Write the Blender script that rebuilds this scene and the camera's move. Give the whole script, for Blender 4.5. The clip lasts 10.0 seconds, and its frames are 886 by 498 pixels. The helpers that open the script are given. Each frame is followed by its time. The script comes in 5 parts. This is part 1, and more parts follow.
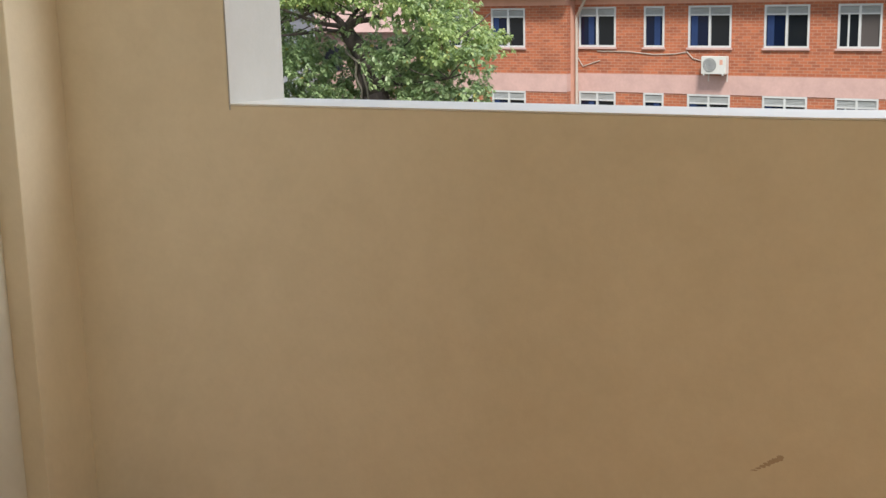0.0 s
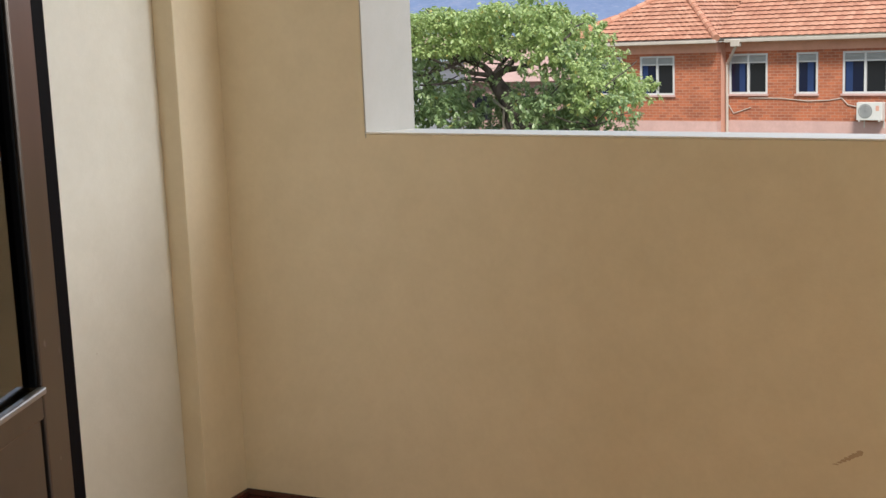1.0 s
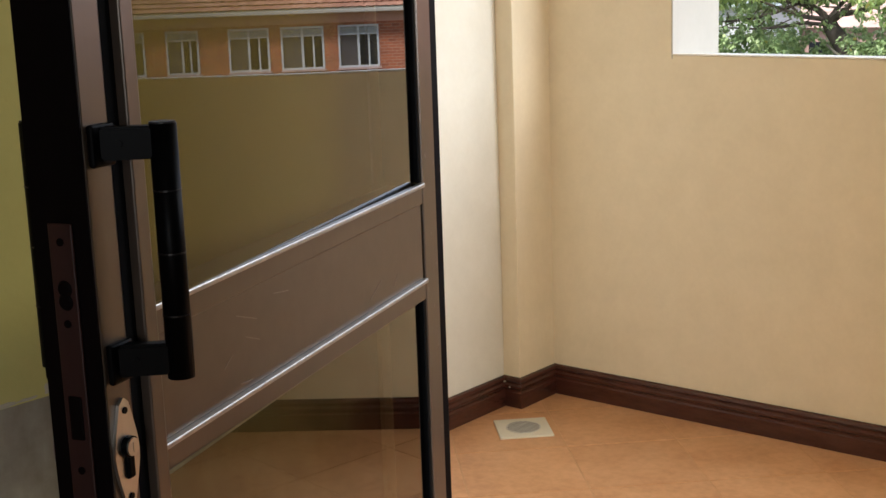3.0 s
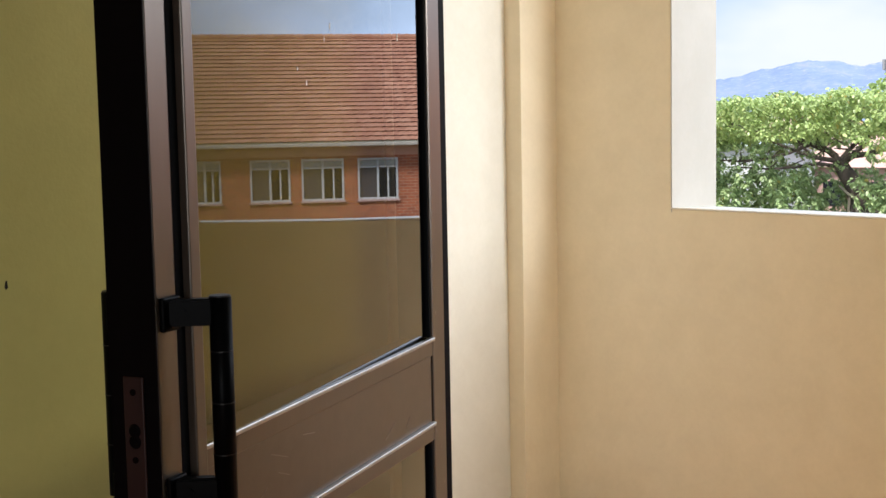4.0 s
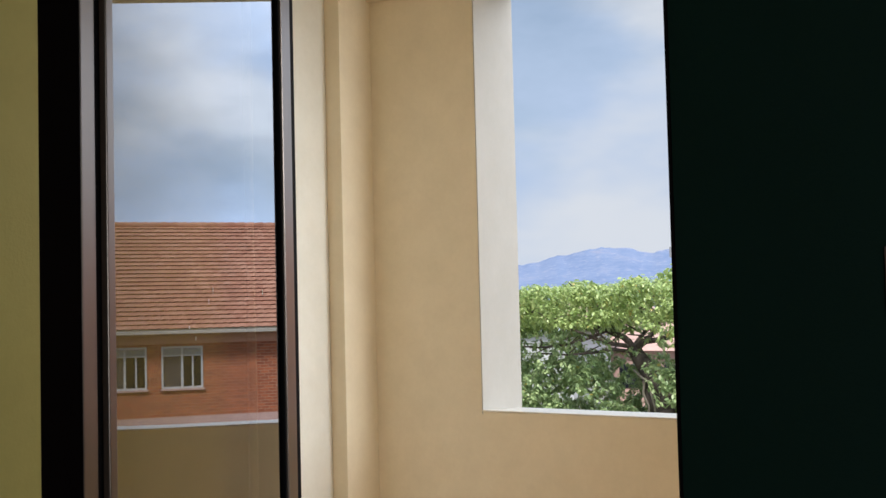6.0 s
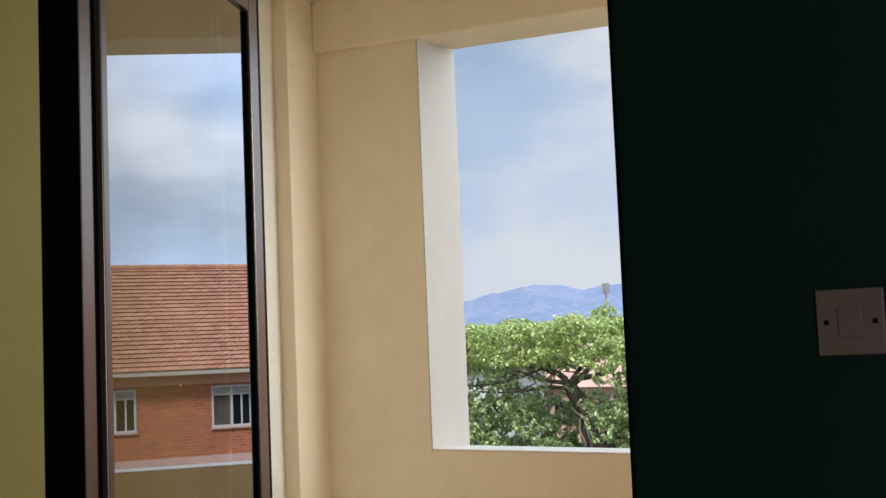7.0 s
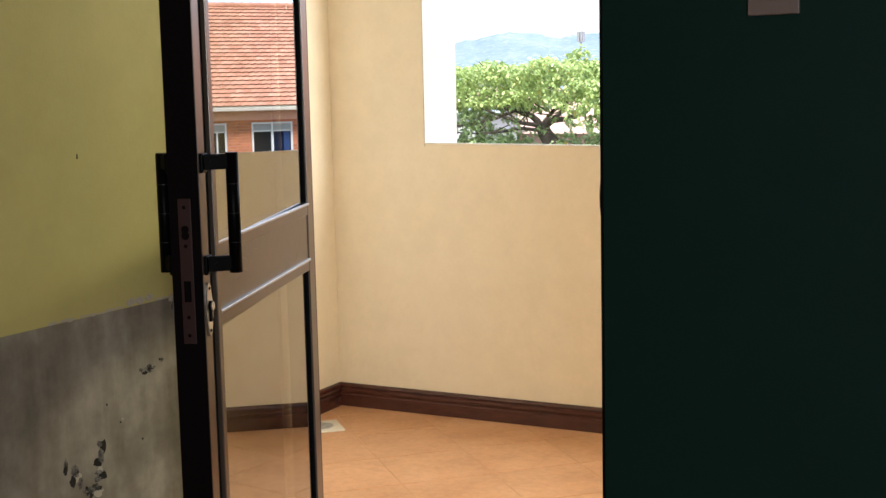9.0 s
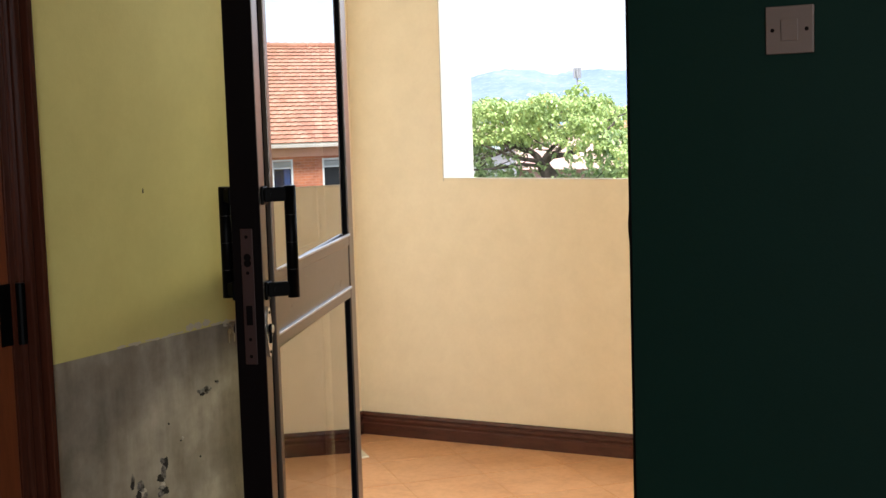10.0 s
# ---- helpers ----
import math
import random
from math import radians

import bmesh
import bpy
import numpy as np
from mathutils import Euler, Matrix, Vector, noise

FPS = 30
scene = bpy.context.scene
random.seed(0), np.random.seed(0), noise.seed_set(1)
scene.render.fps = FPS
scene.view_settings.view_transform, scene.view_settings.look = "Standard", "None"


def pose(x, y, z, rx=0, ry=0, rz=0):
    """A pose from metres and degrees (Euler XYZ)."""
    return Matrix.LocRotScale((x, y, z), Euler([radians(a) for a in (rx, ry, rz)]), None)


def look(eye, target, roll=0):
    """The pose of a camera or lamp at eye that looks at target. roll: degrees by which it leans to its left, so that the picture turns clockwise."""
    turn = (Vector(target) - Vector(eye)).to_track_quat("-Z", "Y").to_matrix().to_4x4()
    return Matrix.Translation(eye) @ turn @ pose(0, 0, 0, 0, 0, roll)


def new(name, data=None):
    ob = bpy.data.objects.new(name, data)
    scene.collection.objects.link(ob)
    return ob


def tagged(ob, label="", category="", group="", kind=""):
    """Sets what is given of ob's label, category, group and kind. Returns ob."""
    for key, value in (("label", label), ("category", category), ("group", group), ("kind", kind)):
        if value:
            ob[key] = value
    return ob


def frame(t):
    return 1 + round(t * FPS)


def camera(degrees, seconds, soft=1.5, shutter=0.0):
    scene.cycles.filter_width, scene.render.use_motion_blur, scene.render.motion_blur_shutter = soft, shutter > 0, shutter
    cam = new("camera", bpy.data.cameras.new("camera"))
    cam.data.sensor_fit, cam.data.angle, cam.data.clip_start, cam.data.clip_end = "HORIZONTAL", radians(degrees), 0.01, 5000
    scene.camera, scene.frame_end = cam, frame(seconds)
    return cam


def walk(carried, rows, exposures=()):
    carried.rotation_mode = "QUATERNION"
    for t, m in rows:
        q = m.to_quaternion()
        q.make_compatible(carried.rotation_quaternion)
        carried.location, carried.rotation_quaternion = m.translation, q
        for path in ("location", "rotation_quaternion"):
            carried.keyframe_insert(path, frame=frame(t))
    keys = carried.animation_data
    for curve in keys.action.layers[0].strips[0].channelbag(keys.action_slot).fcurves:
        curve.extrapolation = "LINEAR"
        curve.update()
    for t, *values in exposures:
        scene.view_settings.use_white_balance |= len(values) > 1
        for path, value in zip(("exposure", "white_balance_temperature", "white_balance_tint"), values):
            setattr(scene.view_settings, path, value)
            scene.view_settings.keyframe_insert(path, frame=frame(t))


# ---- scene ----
cam = camera(38.9, 10.0)
PATH = [
    (0, (1.67, -2.4, 1.277), (1.056, -0.541, 0.866), -1.4),
    (0.5, (1.718, -2.559, 1.268), (1.004, -0.727, 0.903), -1.7),
    (1, (1.859, -2.677, 1.253), (1.021, -0.891, 0.926), -2.2),
    (1.5, (1.952, -2.799, 1.259), (1.049, -1.042, 0.942), -3.6),
    (2, (1.999, -2.951, 1.258), (1.028, -1.236, 0.922), -4.2),
    (2.5, (2.043, -3.045, 1.218), (0.93, -1.441, 0.783), -2.5),
    (2.7, (2.08, -3.062, 1.217), (0.899, -1.506, 0.788), -2.2),
    (3.8, (2.274, -3.182, 1.254), (0.948, -1.706, 1.004), -1.1),
    (4, (2.283, -3.231, 1.280), (0.990, -1.717, 1.092), -1.1),
    (4.5, (2.303, -3.365, 1.311), (1.105, -1.766, 1.226), -1.7),
    (5, (2.334, -3.444, 1.316), (1.219, -1.785, 1.29), -1.5),
    (5.5, (2.391, -3.494, 1.343), (1.315, -1.809, 1.39), -1.4),
    (7, (2.458, -3.669, 1.372), (1.511, -1.914, 1.53), -2.3),
    (7.5, (2.451, -3.798, 1.372), (1.547, -2.023, 1.55), -3.1),
    (8, (2.499, -3.905, 1.33), (1.581, -2.131, 1.444), -3.0),
    (8.5, (2.582, -4.04, 1.246), (1.642, -2.278, 1.141), -1.7),
    (9, (2.635, -4.159, 1.219), (1.72, -2.397, 0.975), -1.3),
    (9.5, (2.644, -4.254, 1.232), (1.731, -2.491, 0.993), -1.5),
    (10, (2.634, -4.331, 1.219), (1.72, -2.562, 1.033), -1.8),
]
walk(cam, [(t, look(eye, aim, lean)) for t, eye, aim, lean in PATH],
     exposures=[(0.0, -0.2), (1.5, -0.2), (2.5, 0.5), (4.0, 0.55), (4.5, 0.28), (5.5, 0.1), (7.5, 0.05), (8.0, 0.02), (8.5, 0.1), (9.0, 0.98), (10.0, 1.02)])

# ---- light ----
world = bpy.data.worlds.new("sky")
scene.world = world
world.use_nodes = True
wn, wl = world.node_tree.nodes, world.node_tree.links
wn.clear()
w_out = wn.new("ShaderNodeOutputWorld")
w_bg = wn.new("ShaderNodeBackground")
w_sky = wn.new("ShaderNodeTexSky")
w_sky.sky_type = "NISHITA"
w_sky.sun_disc = False
w_sky.sun_elevation, w_sky.sun_rotation = radians(50), radians(200)
w_sky.altitude, w_sky.air_density, w_sky.dust_density = 1200, 1.2, 2.5
w_co = wn.new("ShaderNodeTexCoord")
w_map = wn.new("ShaderNodeMapping")
w_map.inputs["Scale"].default_value = (1.0, 1.0, 2.2)
w_noise = wn.new("ShaderNodeTexNoise")
w_noise.inputs["Scale"].default_value = 2.6
w_noise.inputs["Detail"].default_value = 6
w_noise.inputs["Roughness"].default_value = 0.55
w_ramp = wn.new("ShaderNodeValToRGB")
w_ramp.color_ramp.elements[0].position, w_ramp.color_ramp.elements[1].position = 0.22, 0.52
w_shade = wn.new("ShaderNodeTexNoise")
w_shade.inputs["Scale"].default_value = 4.0
w_shade.inputs["Detail"].default_value = 4
w_tone = wn.new("ShaderNodeMix")
w_tone.data_type = "RGBA"
w_tone.inputs[6].default_value = (6.4, 8.0, 10.8, 1)
w_tone.inputs[7].default_value = (9.3, 9.9, 10.9, 1)
w_mix = wn.new("ShaderNodeMix")
w_mix.data_type = "RGBA"
wl.new(w_co.outputs["Generated"], w_map.inputs["Vector"])
wl.new(w_map.outputs["Vector"], w_noise.inputs["Vector"])
wl.new(w_map.outputs["Vector"], w_shade.inputs["Vector"])
wl.new(w_noise.outputs["Fac"], w_ramp.inputs["Fac"])
w_puff = wn.new("ShaderNodeMapRange")
w_puff.interpolation_type = "SMOOTHSTEP"
w_puff.inputs["From Min"].default_value, w_puff.inputs["From Max"].default_value = 0.38, 0.62
wl.new(w_shade.outputs["Fac"], w_puff.inputs["Value"])
wl.new(w_puff.outputs["Result"], w_tone.inputs[0])
wl.new(w_ramp.outputs["Color"], w_mix.inputs[0])
wl.new(w_sky.outputs["Color"], w_mix.inputs[6])
# clouds are brightened towards +x to lift their reflection in the door glass
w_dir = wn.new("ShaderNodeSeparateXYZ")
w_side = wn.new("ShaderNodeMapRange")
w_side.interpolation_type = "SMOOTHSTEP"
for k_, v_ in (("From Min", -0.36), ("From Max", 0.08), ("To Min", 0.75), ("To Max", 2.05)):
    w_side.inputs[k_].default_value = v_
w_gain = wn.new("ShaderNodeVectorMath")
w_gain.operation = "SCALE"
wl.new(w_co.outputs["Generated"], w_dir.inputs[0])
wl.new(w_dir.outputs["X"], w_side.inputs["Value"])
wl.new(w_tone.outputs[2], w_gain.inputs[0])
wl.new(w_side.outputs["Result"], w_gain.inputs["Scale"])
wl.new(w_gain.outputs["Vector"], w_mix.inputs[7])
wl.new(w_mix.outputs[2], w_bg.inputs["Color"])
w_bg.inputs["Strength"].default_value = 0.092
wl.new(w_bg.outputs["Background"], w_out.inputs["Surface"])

sun = new("sun", bpy.data.lights.new("sun", "SUN"))
sun.data.energy, sun.data.angle, sun.data.color = 5.0, radians(12), (1.0, 0.96, 0.9)
sun.matrix_world = look((3.2, -8, 10.3), (0, 0, 0))

# area lamp added for daylight, in the far, unseen stretch of the balcony's opening
sky_fill = new("sky_fill", bpy.data.lights.new("sky_fill", "AREA"))
sky_fill.data.shape, sky_fill.data.size, sky_fill.data.size_y = "RECTANGLE", 1.8, 0.55
sky_fill.data.energy, sky_fill.data.color = 33, (0.97, 0.98, 1.0)
sky_fill.matrix_world = look((3.55, 0.2, 2.1), (2.2, -3, 1.2))
# area lamp added outside, out of view, brightening the balcony's side wall
high_light = new("sky_fill", bpy.data.lights.new("sky_fill", "AREA"))
high_light.data.shape, high_light.data.size, high_light.data.size_y = "RECTANGLE", 7.0, 4.2
high_light.data.energy, high_light.data.color = 860, (0.95, 0.97, 0.99)
high_light.matrix_world = look((10.3, 2.8, 4.0), (0.2, -0.8, 1.0))
# lamp added in an unseen back-wall opening, to brighten the yellow wall
room_light = new("room_fill", bpy.data.lights.new("room_fill", "AREA"))
room_light.data.shape, room_light.data.size, room_light.data.size_y = "RECTANGLE", 1.4, 1.2
room_light.data.energy, room_light.data.color = 33, (0.95, 0.98, 1.0)
room_light.matrix_world = look((4.3, -6.28, 1.58), (4.3, 0, 1.5))


# ---- materials ----
def material(name, color, rough=0.6, metal=0.0):
    m = bpy.data.materials.new(name)
    m.use_nodes = True
    b = m.node_tree.nodes["Principled BSDF"]
    b.inputs["Base Color"].default_value = (*color, 1)
    b.inputs["Roughness"].default_value = rough
    b.inputs["Metallic"].default_value = metal
    return m, m.node_tree.nodes, m.node_tree.links, b


def noise_node(n, l, scale, detail=4, rough=0.5, stretch=None):
    co = n.new("ShaderNodeTexCoord")
    t = n.new("ShaderNodeTexNoise")
    t.inputs["Scale"].default_value, t.inputs["Detail"].default_value, t.inputs["Roughness"].default_value = scale, detail, rough
    if stretch:
        mp = n.new("ShaderNodeMapping")
        mp.inputs["Scale"].default_value = stretch
        l.new(co.outputs["Object"], mp.inputs["Vector"])
        l.new(mp.outputs["Vector"], t.inputs["Vector"])
    else:
        l.new(co.outputs["Object"], t.inputs["Vector"])
    return t.outputs["Fac"]


def ramp_node(n, l, fac, stops):
    r = n.new("ShaderNodeValToRGB")
    e = r.color_ramp.elements
    while len(e) < len(stops):
        e.new(0.5)
    for k, (p, c) in enumerate(stops):
        e[k].position, e[k].color = p, (*c, 1)
    l.new(fac, r.inputs["Fac"])
    return r.outputs["Color"]


def mix_node(n, l, fac, a, b, blend="MIX"):
    x = n.new("ShaderNodeMix")
    x.data_type, x.blend_type = "RGBA", blend
    for sock, v in ((x.inputs[0], fac), (x.inputs[6], a), (x.inputs[7], b)):
        if isinstance(v, bpy.types.NodeSocket):
            l.new(v, sock)
        elif isinstance(v, tuple):
            sock.default_value = (*v, 1)
        else:
            sock.default_value = v
    return x.outputs[2]


def bump_node(n, l, b, fac, strength, dist=0.002):
    k = n.new("ShaderNodeBump")
    k.inputs["Strength"].default_value, k.inputs["Distance"].default_value = strength, dist
    l.new(fac, k.inputs["Height"])
    l.new(k.outputs["Normal"], b.inputs["Normal"])


def shade(c, k):
    return tuple(min(1.0, v * k) for v in c)


def mat_paint(name, color, rough=0.55, stain=0.06, grain=180, bump=0.17, specks=True):
    """Rolled wall paint: broad clouding, faint dabs, roller relief, a few dark specks."""
    m, n, l, b = material(name, color, rough)
    broad = ramp_node(n, l, noise_node(n, l, 1.3, 5, 0.6), [(0.3, shade(color, 1 - stain)), (0.7, shade(color, 1 + stain * 0.5))])
    mid = ramp_node(n, l, noise_node(n, l, 9, 4, 0.6), [(0.35, (0.945, 0.942, 0.93)), (0.65, (1, 1, 1))])
    fine = ramp_node(n, l, noise_node(n, l, 70, 3, 0.6), [(0.35, (0.978, 0.977, 0.972)), (0.65, (1, 1, 1))])
    col = mix_node(n, l, 1.0, mix_node(n, l, 1.0, broad, mid, "MULTIPLY"), fine, "MULTIPLY")
    if specks:
        s = ramp_node(n, l, noise_node(n, l, 26, 2, 0.4), [(0.17, (0.45, 0.38, 0.28)), (0.2, (1, 1, 1))])
        col = mix_node(n, l, 1.0, col, s, "MULTIPLY")
    l.new(col, b.inputs["Base Color"])
    bump_node(n, l, b, noise_node(n, l, grain, 3, 0.6), bump)
    return m


def mat_wood(name, dark, light, rough=0.35, stretch=(1, 1, 12), scale=3.0):
    m, n, l, b = material(name, light, rough)
    g = noise_node(n, l, scale, 8, 0.65, stretch)
    f = noise_node(n, l, 60, 3, 0.5, stretch)
    col = ramp_node(n, l, g, [(0.3, dark), (0.7, light)])
    col = mix_node(n, l, 0.25, col, ramp_node(n, l, f, [(0.35, shade(dark, 0.7)), (0.65, light)]))
    l.new(col, b.inputs["Base Color"])
    bump_node(n, l, b, f, 0.1)
    return m


def mat_metal(name, color, rough=0.35, metal=0.7, streak=True):
    m, n, l, b = material(name, color, rough, metal)
    f = noise_node(n, l, 40, 4, 0.6, (1, 1, 0.08) if streak else None)
    l.new(ramp_node(n, l, f, [(0.3, shade(color, 0.82)), (0.7, shade(color, 1.1))]), b.inputs["Base Color"])
    bump_node(n, l, b, f, 0.04)
    return m


CREAM = mat_paint("cream_paint", (0.805, 0.71, 0.53))
# one white paint in two tones: jamb dimmed, upward sill left bright
DIMMED_WHITE = mat_paint("dimmed_white_jamb", (0.42, 0.40, 0.36), rough=0.5, stain=0.05)
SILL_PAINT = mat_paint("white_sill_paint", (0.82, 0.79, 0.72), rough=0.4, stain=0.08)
YELLOW = mat_paint("yellow_paint", (0.70, 0.63, 0.24), rough=0.45, stain=0.05, specks=False)
GREEN = mat_paint("dark_green_paint", (0.0036, 0.021, 0.0155), rough=0.6, stain=0.1, specks=False)
GREEN.node_tree.nodes["Principled BSDF"].inputs["Specular IOR Level"].default_value = 0.12
OFF_WHITE = mat_paint("off_white_paint", (0.75, 0.73, 0.65))
CEILING = mat_paint("ceiling_paint", (0.80, 0.74, 0.58), stain=0.03)
PLAIN = mat_paint("pale_room_paint", (0.55, 0.53, 0.46), specks=False)

GREY, n, l, b = material("bare_cement_plaster", (0.33, 0.31, 0.27), 0.8)
c1 = ramp_node(n, l, noise_node(n, l, 3.0, 7, 0.62), [(0.32, (0.14, 0.12, 0.09)), (0.5, (0.35, 0.31, 0.25)), (0.66, (0.64, 0.59, 0.49))])
c2 = ramp_node(n, l, noise_node(n, l, 9, 5, 0.6, (1, 1, 0.16)), [(0.33, (0.55, 0.52, 0.47)), (0.62, (1, 1, 1))])
c3 = ramp_node(n, l, noise_node(n, l, 34, 2, 0.4), [(0.2, (0.3, 0.28, 0.25)), (0.24, (1, 1, 1))])
l.new(mix_node(n, l, 1.0, mix_node(n, l, 1.0, c1, c2, "MULTIPLY"), c3, "MULTIPLY"), b.inputs["Base Color"])
bump_node(n, l, b, noise_node(n, l, 45, 6, 0.65), 0.35, 0.003)

RUBBLE, n, l, b = material("broken_plaster", (0.4, 0.37, 0.32), 0.9)
l.new(ramp_node(n, l, noise_node(n, l, 70, 4, 0.6), [(0.38, (0.05, 0.042, 0.036)), (0.66, (0.36, 0.335, 0.29))]), b.inputs["Base Color"])
bump_node(n, l, b, noise_node(n, l, 160, 4, 0.6), 0.8, 0.004)
FLAKE = mat_paint("flaked_undercoat", (0.66, 0.6, 0.5), stain=0.15)
# shade of hollows as colour: the pits are dark blots, not sunk
PIT = material("pit_shade", (0.03, 0.026, 0.021), 0.95)[0]
SCUFF = mat_paint("brown_scuff", (0.52, 0.385, 0.25), 0.7, stain=0.25, specks=False)

TILE, n, l, b = material("terracotta_tile", (0.52, 0.25, 0.11), 0.32)
rnd = n.new("ShaderNodeObjectInfo").outputs["Random"]
t1 = ramp_node(n, l, noise_node(n, l, 5, 7, 0.65), [(0.28, (0.54, 0.265, 0.13)), (0.5, (0.66, 0.355, 0.18)), (0.72, (0.73, 0.42, 0.23))])
t2 = ramp_node(n, l, noise_node(n, l, 40, 4, 0.6), [(0.35, (0.92, 0.91, 0.89)), (0.6, (1, 1, 1))])
t3 = ramp_node(n, l, rnd, [(0.0, (0.9, 0.88, 0.86)), (1.0, (1, 1, 1))])
l.new(mix_node(n, l, 1.0, mix_node(n, l, 1.0, t1, t2, "MULTIPLY"), t3, "MULTIPLY"), b.inputs["Base Color"])
bump_node(n, l, b, noise_node(n, l, 24, 4, 0.5), 0.12, 0.003)
GROUT = mat_paint("tile_grout", (0.62, 0.37, 0.21), rough=0.6, specks=False)

MAHOGANY = mat_wood("dark_mahogany_moulding", (0.036, 0.011, 0.008), (0.09, 0.028, 0.019), 0.27, (3, 3, 14))
DOOR_WOOD = mat_wood("varnished_door_wood", (0.11, 0.028, 0.010), (0.21, 0.058, 0.02), 0.3, (6, 6, 0.5))
CASING = mat_wood("dark_casing_wood", (0.035, 0.010, 0.006), (0.085, 0.024, 0.013), 0.25, (6, 6, 0.5))

BRONZE = mat_metal("bronze_anodised_aluminium", (0.062, 0.045, 0.034), 0.28, 0.15)
# pale metal that puts the highlight of the rail beads into colour
BEAD = mat_metal("highlit_aluminium_bead", (0.42, 0.4, 0.38), 0.35, 0.8)
# bronze taken down to near black; holds the shade of the lock edge
DARK_EDGE = mat_metal("darkened_bronze_edge", (0.0035, 0.002, 0.0022), 0.55, 0.0)
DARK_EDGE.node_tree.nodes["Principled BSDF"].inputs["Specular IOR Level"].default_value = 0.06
RUBBER = material("black_gasket", (0.004, 0.004, 0.0045), 0.9)[0]
RUBBER.node_tree.nodes["Principled BSDF"].inputs["Specular IOR Level"].default_value = 0.1
BLACK_METAL = mat_metal("black_powder_coat", (0.0018, 0.0018, 0.002), 0.4, 0.0)
BLACK_METAL.node_tree.nodes["Principled BSDF"].inputs["Specular IOR Level"].default_value = 0.05
PANEL = mat_metal("bronze_panel", (0.062, 0.045, 0.034), 0.3, 0.15, False)
for lacquered in (BRONZE, PANEL):
    lacquered.node_tree.nodes["Principled BSDF"].inputs["IOR"].default_value = 1.95
    lacquered.node_tree.nodes["Principled BSDF"].inputs["Specular Tint"].default_value = (1.0, 0.86, 0.74, 1)
SCRATCH = mat_metal("scratched_bronze", (0.24, 0.2, 0.18), 0.4, 0.6)
DULL_STEEL = mat_metal("dull_steel", (0.035, 0.033, 0.032), 0.4, 0.9)
STEEL = mat_metal("satin_steel", (0.55, 0.53, 0.5), 0.3, 0.95)
COPPER = mat_metal("coppery_faceplate", (0.035, 0.012, 0.010), 0.5, 0.2)
# white plastic, its colour darkened for the shade on the plate
PLASTIC = mat_paint("darkened_switch_plastic", (0.17, 0.125, 0.11), rough=0.45, stain=0.03, bump=0.02, specks=False)
DRAIN_W = mat_paint("stained_drain_plastic", (0.74, 0.7, 0.58), rough=0.4, stain=0.12)
SLOT = material("shaded_slot", (0.2, 0.195, 0.18), 0.7)[0]
DRAIN_G = mat_metal("drain_grating", (0.58, 0.57, 0.53), 0.45, 0.2, False)

# tinted reflective door glass: the coated face mirrors more at a slant, the rest passes through, browned
GLASS = bpy.data.materials.new("bronze_reflective_glass")
GLASS.use_nodes = True
n, l = GLASS.node_tree.nodes, GLASS.node_tree.links
n.remove(n["Principled BSDF"])
g_tr = n.new("ShaderNodeBsdfTransparent")
g_tr.inputs["Color"].default_value = (0.36, 0.315, 0.19, 1)
g_gl = n.new("ShaderNodeBsdfGlossy")
g_gl.inputs["Color"].default_value = (0.90, 0.94, 1.0, 1)
g_gl.inputs["Roughness"].default_value = 0.0
g_lw = n.new("ShaderNodeLayerWeight")
g_lw.inputs["Blend"].default_value = 0.5
g_mr = n.new("ShaderNodeMapRange")
g_mr.interpolation_type = "SMOOTHSTEP"
for k_, v_ in (("From Min", 0.37), ("From Max", 1.0), ("To Min", 0.035), ("To Max", 1.0)):
    g_mr.inputs[k_].default_value = v_
g_mx = n.new("ShaderNodeMixShader")
l.new(g_lw.outputs["Facing"], g_mr.inputs["Value"])
l.new(g_mr.outputs["Result"], g_mx.inputs[0])
l.new(g_tr.outputs[0], g_mx.inputs[1])
l.new(g_gl.outputs[0], g_mx.inputs[2])
l.new(g_mx.outputs[0], n["Material Output"].inputs["Surface"])
# its uncoated back and edges
GLASS_BACK = bpy.data.materials.new("clear_glass_back")
GLASS_BACK.use_nodes = True
n, l = GLASS_BACK.node_tree.nodes, GLASS_BACK.node_tree.links
n.remove(n["Principled BSDF"])
g_tr = n.new("ShaderNodeBsdfTransparent")
g_tr.inputs["Color"].default_value = (0.97, 0.97, 0.95, 1)
l.new(g_tr.outputs[0], n["Material Output"].inputs["Surface"])

# outdoors
BRICK, n, l, b = material("red_brick", (0.36, 0.12, 0.06), 0.85)
co = n.new("ShaderNodeTexCoord")
sx = n.new("ShaderNodeSeparateXYZ")
cx = n.new("ShaderNodeCombineXYZ")
add = n.new("ShaderNodeMath")
l.new(co.outputs["Object"], sx.inputs[0])
l.new(sx.outputs["X"], add.inputs[0])
l.new(sx.outputs["Y"], add.inputs[1])
l.new(add.outputs[0], cx.inputs["X"])
l.new(sx.outputs["Z"], cx.inputs["Y"])
bk = n.new("ShaderNodeTexBrick")
bk.inputs["Color1"].default_value = (0.50, 0.15, 0.065, 1)
bk.inputs["Color2"].default_value = (0.33, 0.10, 0.05, 1)
bk.inputs["Mortar"].default_value = (0.46, 0.27, 0.18, 1)
bk.inputs["Scale"].default_value = 1.0
bk.inputs["Brick Width"].default_value, bk.inputs["Row Height"].default_value = 0.3, 0.11
bk.inputs["Mortar Size"].default_value = 0.009
l.new(cx.outputs[0], bk.inputs["Vector"])
